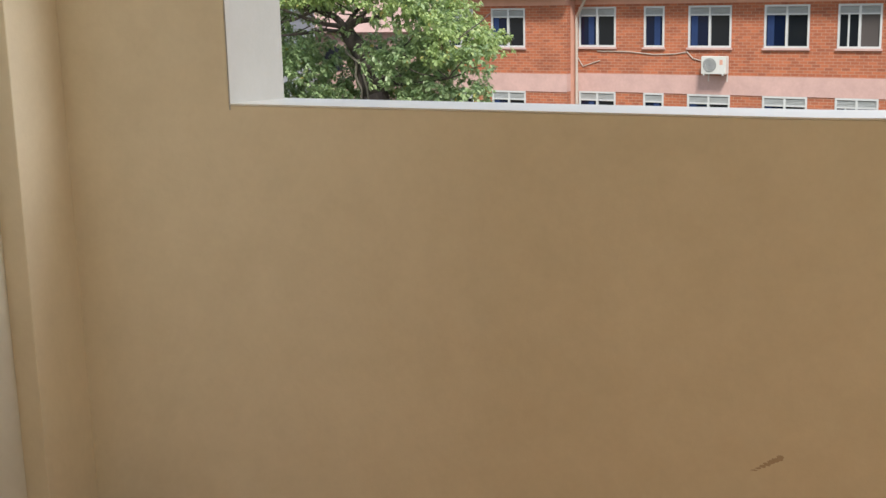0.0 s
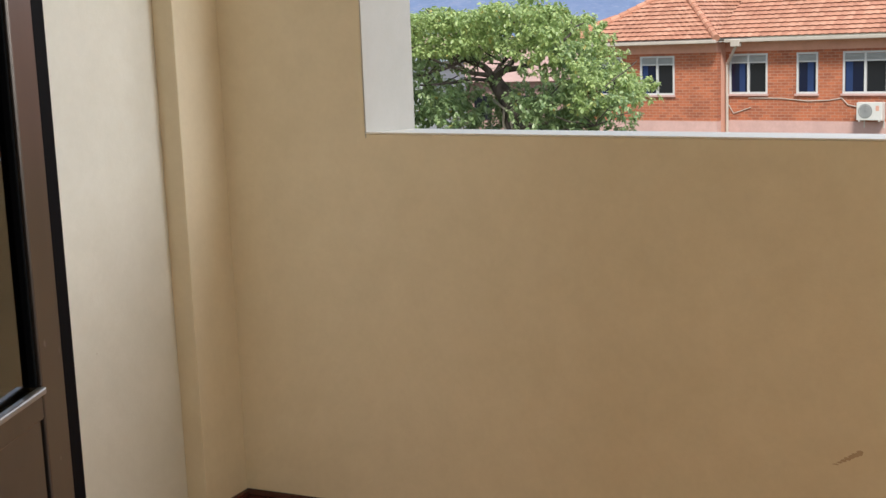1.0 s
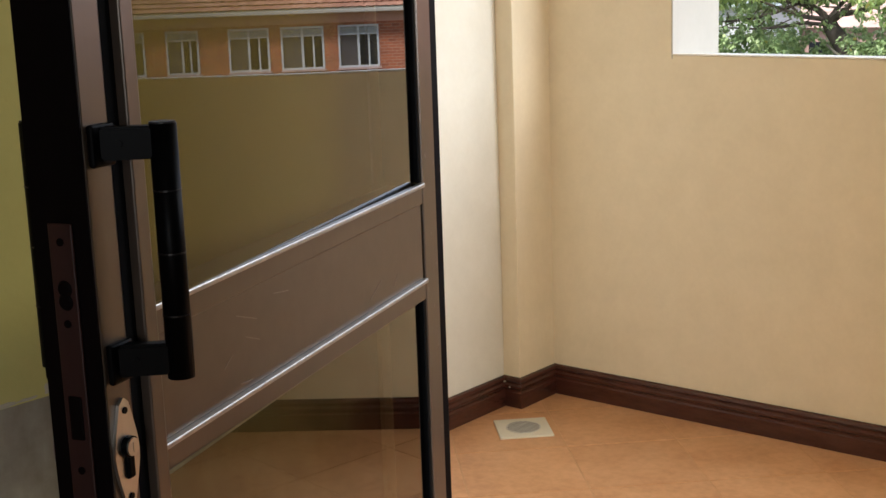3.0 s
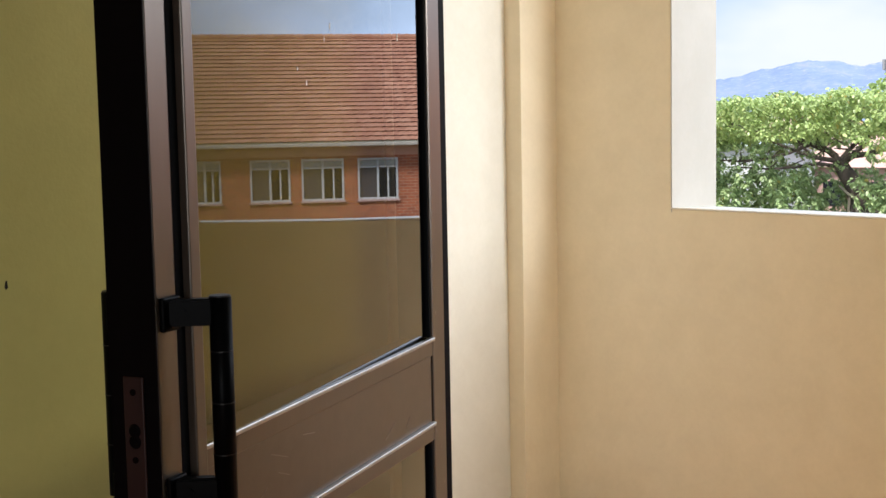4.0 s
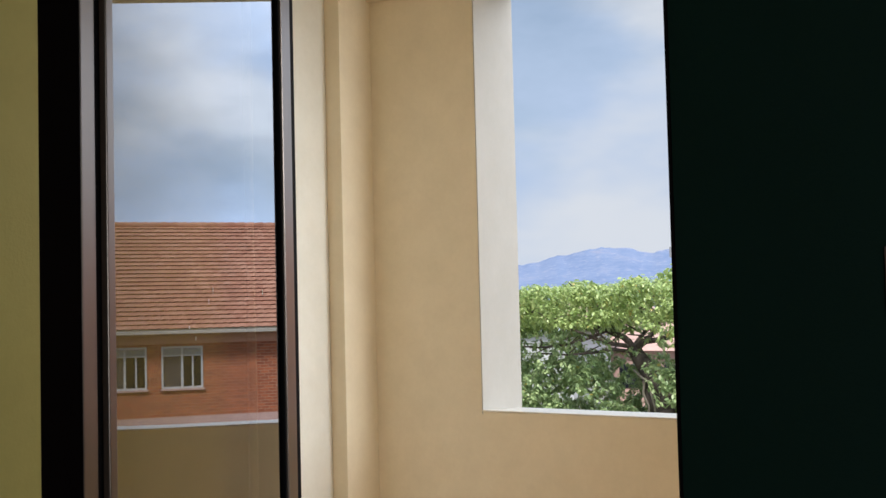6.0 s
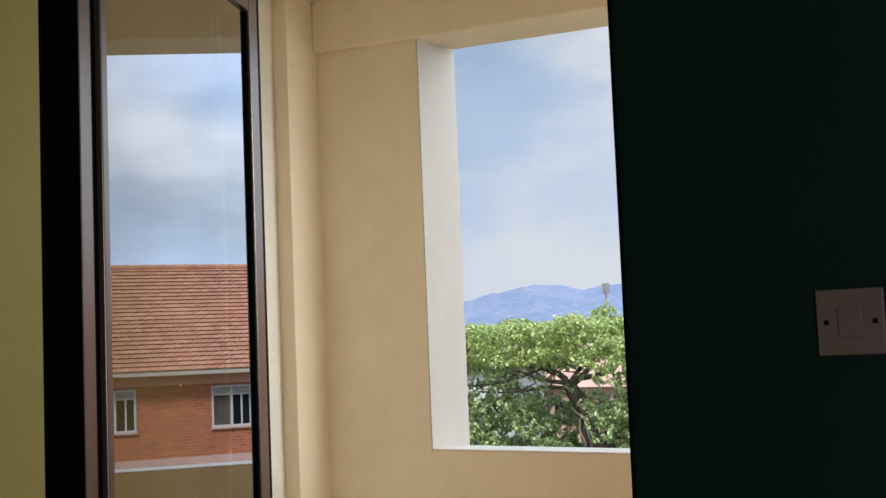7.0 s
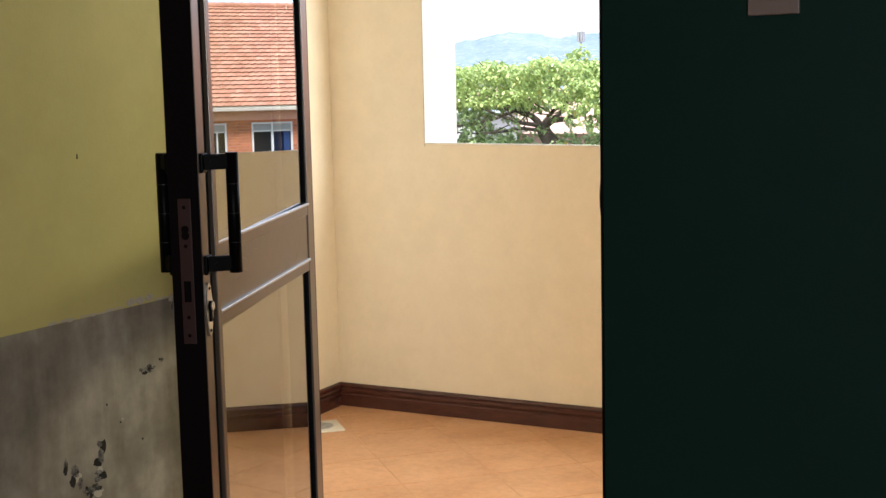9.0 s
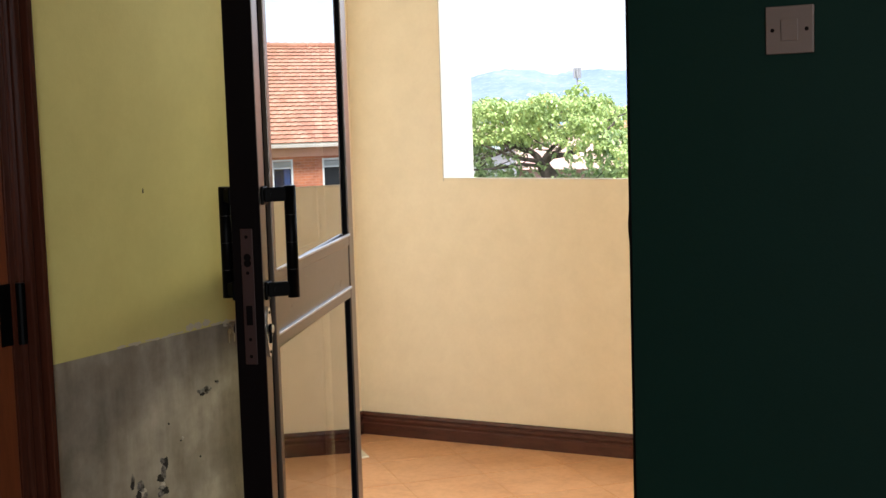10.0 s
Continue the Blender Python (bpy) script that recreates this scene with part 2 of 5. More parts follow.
l.new(mix_node(n, l, 1.0, bk.outputs["Color"], ramp_node(n, l, noise_node(n, l, 1.1, 6, 0.65), [(0.3, (0.86, 0.84, 0.83)), (0.65, (1.06, 1.06, 1.06))]), "MULTIPLY"), b.inputs["Base Color"])
bump_node(n, l, b, bk.outputs["Fac"], -0.4, 0.01)

ROOF, n, l, b = material("clay_roof_tile", (0.45, 0.17, 0.09), 0.8)
isl = n.new("ShaderNodeNewGeometry").outputs["Random Per Island"]
r1 = ramp_node(n, l, isl, [(0.0, (0.42, 0.185, 0.115)), (0.5, (0.48, 0.225, 0.14)), (1.0, (0.54, 0.275, 0.18))])
r2 = ramp_node(n, l, noise_node(n, l, 0.9, 6, 0.7), [(0.3, (0.78, 0.76, 0.74)), (0.62, (1.05, 1.05, 1.05))])
l.new(mix_node(n, l, 1.0, r1, r2, "MULTIPLY"), b.inputs["Base Color"])

# shade under each course, painted on the tile butts as darker brown
ROOF_EDGE = mat_paint("shaded_tile_butts", (0.19, 0.075, 0.045), 0.9, 0.2, grain=20, specks=False)
PINK = mat_paint("pale_pink_render", (0.62, 0.40, 0.35), 0.8, 0.12, grain=30, specks=False)
FRIEZE = mat_paint("salmon_frieze", (0.68, 0.36, 0.26), 0.8, 0.1, grain=30, specks=False)
WIN_FRAME = mat_paint("white_window_frame", (0.62, 0.62, 0.6), 0.5, 0.05, specks=False)
VENT = mat_paint("grey_vent_slats", (0.42, 0.43, 0.42), 0.6, 0.08, specks=False)
PANE = material("dark_window_glass", (0.012, 0.014, 0.018), 0.06)[0]
PANE_BLUE = material("blue_shaded_glass", (0.005, 0.010, 0.032), 0.08)[0]
CURTAIN = mat_paint("blue_curtain_cloth", (0.012, 0.036, 0.12), 0.8, 0.2, grain=20, specks=False)
PANE_GREY = material("grey_curtained_glass", (0.10, 0.085, 0.08), 0.15)[0]
MAST_GREY = mat_paint("dull_galvanised_steel", (0.22, 0.225, 0.245), 0.6, 0.1, specks=False)
PIPE = mat_paint("cream_pipe", (0.52, 0.46, 0.39), 0.6, 0.1, specks=False)
AC_WHITE = mat_paint("aged_white_casing", (0.66, 0.65, 0.6), 0.5, 0.06, specks=False)
AC_DARK = material("fan_grille_grey", (0.16, 0.17, 0.17), 0.5)[0]



def mat_leaf(name, stops, through_share):
    """Broad leaves: tint by leaf, a soft sheen, and light that passes through the blade."""
    m, n, l, b = material(name, stops[0][1], 0.34)
    tint = ramp_node(n, l, n.new("ShaderNodeNewGeometry").outputs["Random Per Island"], stops)
    l.new(tint, b.inputs["Base Color"])
    tr = n.new("ShaderNodeBsdfTranslucent")
    l.new(tint, tr.inputs["Color"])
    lm = n.new("ShaderNodeMixShader")
    lm.inputs[0].default_value = through_share
    l.new(b.outputs[0], lm.inputs[1])
    l.new(tr.outputs[0], lm.inputs[2])
    l.new(lm.outputs[0], n["Material Output"].inputs["Surface"])
    return m


# upper leaves are paler and yellower than the lower ones
LEAF_TOP = mat_leaf("yellower_leaf", [(0.0, (0.25, 0.34, 0.12)), (0.5, (0.40, 0.51, 0.20)), (0.97, (0.55, 0.63, 0.27)), (1.0, (0.64, 0.46, 0.14))], 0.42)
LEAF_LOW = mat_leaf("cooler_leaf", [(0.0, (0.20, 0.295, 0.135)), (0.5, (0.335, 0.44, 0.215)), (0.985, (0.475, 0.57, 0.29)), (1.0, (0.64, 0.46, 0.10))], 0.42)
BARK, n, l, b = material("dark_bark", (0.05, 0.036, 0.028), 0.9)
l.new(ramp_node(n, l, noise_node(n, l, 9, 6, 0.7, (1, 1, 0.3)), [(0.3, (0.035, 0.027, 0.022)), (0.7, (0.12, 0.092, 0.078))]), b.inputs["Base Color"])
bump_node(n, l, b, noise_node(n, l, 20, 5, 0.7, (1, 1, 0.3)), 0.6, 0.03)

VINE = mat_paint("pale_vine_bark", (0.22, 0.19, 0.15), 0.9, 0.2, grain=20, specks=False)
GROUND, n, l, b = material("dry_grass_and_earth", (0.13, 0.12, 0.06), 0.95)
l.new(ramp_node(n, l, noise_node(n, l, 0.12, 9, 0.65), [(0.35, (0.06, 0.09, 0.03)), (0.55, (0.16, 0.13, 0.08)), (0.7, (0.24, 0.16, 0.1))]), b.inputs["Base Color"])
# distance haze is put into the blue colour and a weak glow
HILL, n, l, b = material("painted_haze_hillside", (0.25, 0.36, 0.55), 1.0)
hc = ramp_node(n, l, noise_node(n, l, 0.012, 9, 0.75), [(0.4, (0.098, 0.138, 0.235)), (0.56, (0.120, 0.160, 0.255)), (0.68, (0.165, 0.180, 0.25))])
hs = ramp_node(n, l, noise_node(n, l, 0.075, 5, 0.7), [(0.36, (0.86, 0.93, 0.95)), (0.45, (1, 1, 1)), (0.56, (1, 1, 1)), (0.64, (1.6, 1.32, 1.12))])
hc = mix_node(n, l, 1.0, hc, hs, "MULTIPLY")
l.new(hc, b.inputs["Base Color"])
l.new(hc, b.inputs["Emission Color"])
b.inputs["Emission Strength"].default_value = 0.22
HOUSE_WALL = mat_paint("far_white_wall", (0.45, 0.46, 0.47), 0.8, 0.08, specks=False)
HOUSE_PINK = mat_paint("far_pink_roof", (0.46, 0.30, 0.26), 0.8, 0.12, specks=False)
HOUSE_WHITE_ROOF = mat_paint("far_white_roof", (0.34, 0.38, 0.42), 0.5, 0.08, specks=False)
HOUSE_ORANGE = mat_paint("far_orange_roof", (0.5, 0.2, 0.1), 0.8, 0.12, specks=False)


# ---- mesh helpers ----
def box(bm, x0, x1, y0, y1, z0, z1, bevel=0.0, seg=2, m=None):
    made = bmesh.ops.create_cube(bm, size=1.0)["verts"]
    for v in made:
        v.co = Vector((x0 + (v.co.x + 0.5) * (x1 - x0), y0 + (v.co.y + 0.5) * (y1 - y0), z0 + (v.co.z + 0.5) * (z1 - z0)))
    if bevel:
        edges = list({e for v in made for e in v.link_edges})
        made = bmesh.ops.bevel(bm, geom=edges, offset=bevel, segments=seg, affect="EDGES", profile=0.5)["verts"]
    if m is not None:
        bmesh.ops.transform(bm, matrix=m, verts=[v for v in made if v.is_valid])
    return bm


def rod(bm, a, b, r0, r1=None, seg=14, caps=True):
    a, b = Vector(a), Vector(b)
    d = b - a
    q = d.to_track_quat("Z", "Y").to_matrix().to_4x4()
    bmesh.ops.create_cone(bm, cap_ends=caps, segments=seg, radius1=r0, radius2=r0 if r1 is None else r1, depth=d.length,
                          matrix=Matrix.Translation((a + b) / 2) @ q)
    return bm


def mesh_of(name, bm, mat, smooth=False):
    me = bpy.data.meshes.new(name)
    bm.normal_update()
    bm.to_mesh(me)
    bm.free()
    me.materials.append(mat)
    if smooth:
        for p in me.polygons:
            p.use_smooth = True
    return me


def part(name, bm, mat, parent, label="", smooth=False):
    ob = new(name, mesh_of(name, bm, mat, smooth))
    ob.parent = parent
    return tagged(ob, label) if label else ob


def thing(name, label, category, m=None, group="", kind=""):
    ob = new(name)
    ob.empty_display_size = 0.1
    if m is not None:
        ob.matrix_world = m
    return tagged(ob, label, category, group, kind)


def slab(name, x0, x1, y0, y1, z0, z1, mat, label="", bevel=0.004):
    bm = bmesh.new()
    box(bm, x0, x1, y0, y1, z0, z1, bevel)
    ob = new(name, mesh_of(name, bm, mat))
    return tagged(ob, label, "wall" if "wall" in name else name.split("_")[0], "", "structure")


def sweep(bm, path, profile):
    """A moulding: profile (out, up) carried along a plan polyline whose free side lies to the left, mitred at its corners."""
    pts = [Vector((x, y, 0)) for x, y in path]
    rings = []
    for k, p in enumerate(pts):
        d0 = (p - pts[k - 1]).normalized() if k else None
        d1 = (pts[k + 1] - p).normalized() if k < len(pts) - 1 else None
        d0, d1 = d0 or d1, d1 or d0
        n0, n1 = Vector((-d0.y, d0.x, 0)), Vector((-d1.y, d1.x, 0))
        mit = (n0 + n1) / (1 + n0.dot(n1))
        rings.append([bm.verts.new(p + mit * o + Vector((0, 0, z))) for o, z in profile])
    for a, c in zip(rings, rings[1:]):
        for k in range(len(profile)):
            j = (k + 1) % len(profile)
            bm.faces.new((a[k], a[j], c[j], c[k]))
    bm.faces.new(rings[0][::-1])
    bm.faces.new(rings[-1])
    bmesh.ops.recalc_face_normals(bm, faces=bm.faces[:])
    return bm


def blot(bm, cx, cz, w, h, depth, seed, axis="x", base=0.0, side=1):
    """An irregular chip on a wall: a ragged rim and a raised, uneven middle."""
    rng = random.Random(seed)
    rim, k = [], 13
    for i in range(k):
        a = 2 * math.pi * i / k
        r = 0.65 + 0.5 * rng.random()
        rim.append((cx + w / 2 * r * math.cos(a), cz + h / 2 * r * math.sin(a)))
    def at(u, v, d):
        return Vector((base + side * d, u, v)) if axis == "x" else Vector((u, base + side * d, v))
    vs = [bm.verts.new(at(u, v, 0.0003)) for u, v in rim]
    ins = [bm.verts.new(at(cx + (u - cx) * 0.72, cz + (v - cz) * 0.72, depth * (0.4 + 0.6 * rng.random()))) for u, v in rim]
    mid = bm.verts.new(at(cx, cz, depth * 0.5))
    for i in range(k):
        j = (i + 1) % k
        bm.faces.new((vs[i], vs[j], ins[j], ins[i]))
        bm.faces.new((ins[i], ins[j], mid))
    bmesh.ops.recalc_face_normals(bm, faces=bm.faces[:])


# ---- plan ----
SILL, HEAD, CEIL = 1.038, 2.425, 2.615      # balcony opening and ceiling
OPEN_X = 0.404                              # left jamb of the opening
WALL_IN, WALL_OUT = 0.004, 0.274            # parapet faces
LEFT_X, PIER_X, PIER_Y = -0.063, -0.004, -0.178
BACK_Y, ROOM_Y = -1.84, -1.96              # wall between balcony and room
END_X = 6.2
ROOM_X, ROOM_R, ROOM_B, ROOM_H = 1.094, 5.2, -6.2, 2.85
DOOR_L, DOOR_R, DOOR_H = 1.098, 1.831, 2.10
HANG_Y = -1.888                            # balcony face of the wall on the hinge side
DADO = 0.85

# ---- balcony shell ----
def extruded(outline, y0, y1):
    """A wall from its outline (x, z), between two planes of y."""
    bm = bmesh.new()
    a = [bm.verts.new((x, y0, z)) for x, z in outline]
    c = [bm.verts.new((x, y1, z)) for x, z in outline]
    bm.faces.new(a)
    bm.faces.new(c[::-1])
    for k in range(len(outline)):
        j = (k + 1) % len(outline)
        bm.faces.new((a[k], c[k], c[j], a[j]))
    bmesh.ops.recalc_face_normals(bm, faces=bm.faces[:])
    return bm


def sill_z(x):
    """The sill runs slightly out of level."""
    return SILL - 0.019 * min(1.0, max(0.0, (x - OPEN_X) / 1.2))


outline = [(PIER_X, -0.25), (END_X, -0.25), (END_X, HEAD), (END_X - 0.4, HEAD), (END_X - 0.4, sill_z(5))]
outline += [(x, sill_z(x)) for x in (3.0, 2.0, 1.604, 1.3, 1.0, 0.7, OPEN_X)] + [(OPEN_X, HEAD + 0.03), (PIER_X, HEAD + 0.03)]
bm = extruded(outline, WALL_IN, WALL_OUT)
for v in bm.verts:
    if v.co.z > 0.5 and v.co.z < 1.5 and v.co.y > 0.2:
        v.co.z -= 0.013
bmesh.ops.bevel(bm, geom=[e for e in bm.edges if all(0.5 < v.co.z < 2.4 or (abs(v.co.x - OPEN_X) < 0.01 and v.co.z > 0.5) for v in e.verts) and abs(e.verts[0].co.y - e.verts[1].co.y) < 0.01],
                offset=0.0015, segments=1, affect="EDGES")
parapet = tagged(new("wall_parapet", mesh_of("wall_parapet", bm, CREAM)), "cream painted balcony parapet wall with scuff marks", "wall", "", "structure")
beam = slab("beam", PIER_X, END_X, -0.022, WALL_OUT + 0.003, HEAD, 2.9, CREAM, "cream painted beam over the balcony opening", 0.006)
for v in beam.data.vertices:                # its underside rises a little outwards
    if v.co.z < HEAD + 0.1 and v.co.y > 0.2:
        v.co.z += 0.017
    if v.co.z < HEAD + 0.1:                 # and it runs out of level with the sill
        v.co.z -= 0.0158 * (v.co.x - OPEN_X)
bm = bmesh.new()
box(bm, -0.25, PIER_X, PIER_Y, WALL_OUT, -0.25, 2.9)
bmesh.ops.bevel(bm, geom=[e for e in bm.edges if all(v.co.x > -0.1 and v.co.y < 0 for v in e.verts)], offset=0.0015, segments=1, affect="EDGES")
tagged(new("wall_corner_pilaster", mesh_of("wall_corner_pilaster", bm, CREAM, False)), "shallow cream pilaster in the balcony corner", "wall", "", "structure")
slab("wall_balcony_side", -0.25, LEFT_X, HANG_Y, PIER_Y - 0.0002, -0.25, 2.9, OFF_WHITE, "off-white painted side wall of the balcony", 0.0)
slab("wall_balcony_end", END_X, END_X + 0.2, BACK_Y - 0.1, WALL_OUT, -0.25, 2.9, CREAM, "cream painted end wall of the balcony", 0.004)
slab("ceiling_balcony", LEFT_X, END_X, HANG_Y, -0.0285, CEIL, 2.9, CEILING, "off-white balcony ceiling", 0.002)
# white-painted lining of the opening, the jamb dimmed in colour against the sill
slab("trim_jamb", OPEN_X, OPEN_X + 0.004, WALL_IN - 0.0006, WALL_OUT - 0.002, SILL - 0.010, HEAD + 0.01, DIMMED_WHITE, "white painted jamb of the opening, its colour dimmed", 0.0015)
xs = [OPEN_X + 0.001, 0.7, 1.0, 1.3, 1.604, 2.0, 3.0, END_X - 0.4]
bm = extruded([(x, sill_z(x) + 0.0005) for x in xs] + [(x, sill_z(x) + 0.004) for x in xs[::-1]], WALL_IN - 0.0006, WALL_OUT + 0.01)
for v in bm.verts:
    if v.co.y > 0.2:
        v.co.z -= 0.013
tagged(new("trim_sill", mesh_of("trim_sill", bm, SILL_PAINT)), "white painted sill on the parapet", "sill", "", "structure")

bm = bmesh.new()
for k in range(7):
    blot(bm, 1.512 + 0.008 * k, 0.326 + 0.0048 * k, 0.016, 0.003 + 0.0016 * k, 0.0004, 30 + k, "y", WALL_IN, -1)
part("scuff_mark", bm, SCUFF, parapet, "brown scuff on the paint")

# wall between balcony and room: cream skin outside, green skin inside
MID_Y = (BACK_Y + ROOM_Y) / 2
for nm, y0, y1, mat, x0, lab in (("wall_balcony_back", MID_Y, BACK_Y, CREAM, -0.26, "cream wall between balcony and room"),
                                 ("wall_room_front", ROOM_Y, MID_Y - 0.0005, GREEN, ROOM_X, "dark green painted room wall beside the doorway")):
    bm = bmesh.new()
    if x0 < 0:
        box(bm, -0.25, DOOR_L, ROOM_Y, HANG_Y, -0.25, 2.9)
    xr = END_X if x0 < 0 else ROOM_R
    box(bm, DOOR_R, xr, y0, y1, -0.25, 2.9)
    box(bm, DOOR_L, DOOR_R, y0, y1, DOOR_H, 2.9)
    tagged(new(nm, mesh_of(nm, bm, mat)), lab, "wall", "", "structure")

# ---- balcony floor ----
slab("floor_balcony", -0.25, END_X, HANG_Y - 0.0, WALL_IN, -0.25, -0.0013, GROUT, "grouted bed of the balcony's terracotta tiles", 0.0)
balcony_floor = bpy.data.objects["floor_balcony"]

# ---- room shell ----
slab("floor_room", ROOM_X - 0.3, ROOM_R, ROOM_B, HANG_Y - 0.0005, -0.25, -0.002, TILE, "terracotta coloured room floor", 0.0)
slab("ceiling_room", ROOM_X - 0.3, ROOM_R, ROOM_B, ROOM_Y - 0.0005, ROOM_H, 3.0, PLAIN, "pale room ceiling", 0.0)
# back wall, out of view, with an opening added for the room lamp
bm = bmesh.new()
for x0, x1, z0, z1 in ((ROOM_X - 0.3, 3.55, -0.25, 3.0), (5.05, ROOM_R + 0.2, -0.25, 3.0), (3.55, 5.05, -0.25, 0.95), (3.55, 5.05, 2.22, 3.0)):
    box(bm, x0, x1, ROOM_B - 0.2, ROOM_B - 0.0005, z0, z1)
tagged(new("wall_room_back", mesh_of("wall_room_back", bm, GREEN)), "dark green painted unseen room wall with an opening added for the lamp", "wall", "", "structure")
slab("wall_room_right", ROOM_R, ROOM_R + 0.2, ROOM_B, ROOM_Y, -0.25, 3.0, GREEN, "dark green painted room wall", 0.0)
WD0, WD1, WDH = -3.78, -2.860, 2.08          # wooden door in the yellow wall
bm = bmesh.new()
box(bm, ROOM_X - 0.2, ROOM_X, WD1, ROOM_Y - 0.0005, DADO, 3.0)
box(bm, ROOM_X - 0.2, ROOM_X, ROOM_B, WD0, DADO, 3.0)
box(bm, ROOM_X - 0.2, ROOM_X, WD0, WD1, WDH, 3.0)
yellow_wall = tagged(new("wall_room_left", mesh_of("wall_room_left", bm, YELLOW)), "yellow painted room wall with a ragged lower paint edge", "wall", "", "structure")
bm = bmesh.new()
box(bm, ROOM_X - 0.2, ROOM_X - 0.003, WD1, ROOM_Y - 0.0005, -0.25, DADO - 0.0005)
box(bm, ROOM_X - 0.2, ROOM_X - 0.003, ROOM_B, WD0, -0.25, DADO - 0.0005)
dado_wall = tagged(new("wall_room_dado", mesh_of("wall_room_dado", bm, GREY)), "bare grey cement plaster on the lower wall, chipped and stained", "wall", "", "structure")

# chips, pits and flaking along the paint edge
FX = ROOM_X - 0.003
CHIPS = [(-2.384, 0.726, 0.040, 0.017, 0.004, RUBBLE), (-2.378, 0.727, 0.024, 0.010, 0.005, PIT), (-2.396, 0.722, 0.014, 0.008, 0.005, PIT),
         (-2.407, 0.729, 0.008, 0.007, 0.003, RUBBLE), (-2.346, 0.736, 0.008, 0.008, 0.003, RUBBLE), (-2.352, 0.738, 0.004, 0.005, 0.003, PIT),
         (-2.499, 0.685, 0.004, 0.005, 0.002, PIT), (-2.461, 0.649, 0.006, 0.008, 0.003, FLAKE), (-2.466, 0.645, 0.004, 0.004, 0.002, PIT), (-2.41, 0.60, 0.005, 0.005, 0.002, PIT)]
rng = random.Random(9)
for (ya, za), (yb, zb), count, wide in (((-2.600, 0.603), (-2.548, 0.515), 13, 0.017), ((-2.516, 0.622), (-2.540, 0.515), 13, 0.016)):   # two crumbling runs that meet
    for k in range(count):
        f = k / (count - 1)
        CHIPS.append((ya + (yb - ya) * f + rng.gauss(0, 0.006), za + (zb - za) * f + rng.gauss(0, 0.005), wide * rng.uniform(0.5, 1.7), wide * rng.uniform(0.5, 1.7),
                      rng.uniform(0.002, 0.006), (RUBBLE, PIT, RUBBLE, RUBBLE, PIT, FLAKE)[k % 6]))
for k, (y, z, w, h, d, mat) in enumerate(CHIPS):
    bm = bmesh.new()
    blot(bm, y, z, w, h, d, 20 + k, "x", FX, 1)
    part("plaster_chip", bm, mat, dado_wall)
rng = random.Random(5)
for k in range(16):
    y = -2.62 + 0.024 * k + rng.uniform(-0.006, 0.006)
    bm = bmesh.new()
    blot(bm, y, DADO + 0.001 + 0.002 * rng.random() + (0.007 if 7 < k < 11 else 0), 0.026, 0.003 + 0.004 * rng.random() + (0.012 if 7 < k < 11 else 0), 0.0012, 60 + k, "x", ROOM_X, 1)
    part("paint_flake", bm, FLAKE, yellow_wall)
bm = bmesh.new()
blot(bm, -2.54, 1.128, 0.004, 0.011, 0.001, 90, "x", ROOM_X, 1)
part("wall_pit", bm, PIT, yellow_wall)

# ---- baseboard ----
prof = [(0.0, 0.0), (0.016, 0.0), (0.016, 0.046), (0.0115, 0.05), (0.0115, 0.054), (0.016, 0.06), (0.016, 0.066), (0.0095, 0.071),
        (0.0095, 0.075), (0.013, 0.08), (0.011, 0.088), (0.004, 0.091), (0.0, 0.091)]
bm = bmesh.new()
sweep(bm, [(LEFT_X, HANG_Y), (LEFT_X, PIER_Y), (PIER_X, PIER_Y), (PIER_X, WALL_IN), (END_X, WALL_IN)], [(-o, z) for o, z in prof])
baseboard = tagged(new("baseboard", mesh_of("baseboard", bm, MAHOGANY)), "dark mahogany moulded baseboard with beaded top edge", "baseboard", "", "structure")

for k, (x, y, z, w, h) in enumerate(((-0.052, PIER_Y - 0.0165, 0.077, 0.018, 0.008), (-0.03, PIER_Y - 0.0165, 0.062, 0.008, 0.004))):
    bm = bmesh.new()
    blot(bm, x, z, w, h, 0.0008, 500 + k, "y", y, -1)
    part("paint_chip", bm, FLAKE, baseboard, "pale chip in the varnish")

# ---- door frame and open leaf ----
LEAF_TURN, HINGE = -72.5, (1.172, -1.955)
S0, S1, TOP = -0.041, 0.624, 2.035          # hinge edge, lock edge, top of the leaf
THICK = 0.053
door_frame = thing("door_frame", "dark bronze aluminium door frame in the doorway", "door frame", kind="structure")
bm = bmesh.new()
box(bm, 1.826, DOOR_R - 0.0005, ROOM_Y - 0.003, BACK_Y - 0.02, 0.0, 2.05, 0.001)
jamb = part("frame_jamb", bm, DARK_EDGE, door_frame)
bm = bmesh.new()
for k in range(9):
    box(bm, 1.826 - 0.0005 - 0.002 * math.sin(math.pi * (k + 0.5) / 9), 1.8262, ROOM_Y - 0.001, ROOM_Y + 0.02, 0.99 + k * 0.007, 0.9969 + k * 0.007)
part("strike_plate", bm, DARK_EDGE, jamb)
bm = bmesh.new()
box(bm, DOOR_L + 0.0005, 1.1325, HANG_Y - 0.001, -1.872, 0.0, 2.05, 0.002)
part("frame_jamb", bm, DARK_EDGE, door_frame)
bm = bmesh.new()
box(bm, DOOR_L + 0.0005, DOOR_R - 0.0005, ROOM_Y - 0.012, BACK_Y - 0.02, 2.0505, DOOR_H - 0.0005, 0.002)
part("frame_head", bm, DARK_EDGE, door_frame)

leaf = thing("door_1", "open bronze aluminium door leaf with tinted reflective glass", "door", pose(HINGE[0], HINGE[1], 0.0, 0, 0, LEAF_TURN), kind="structure")


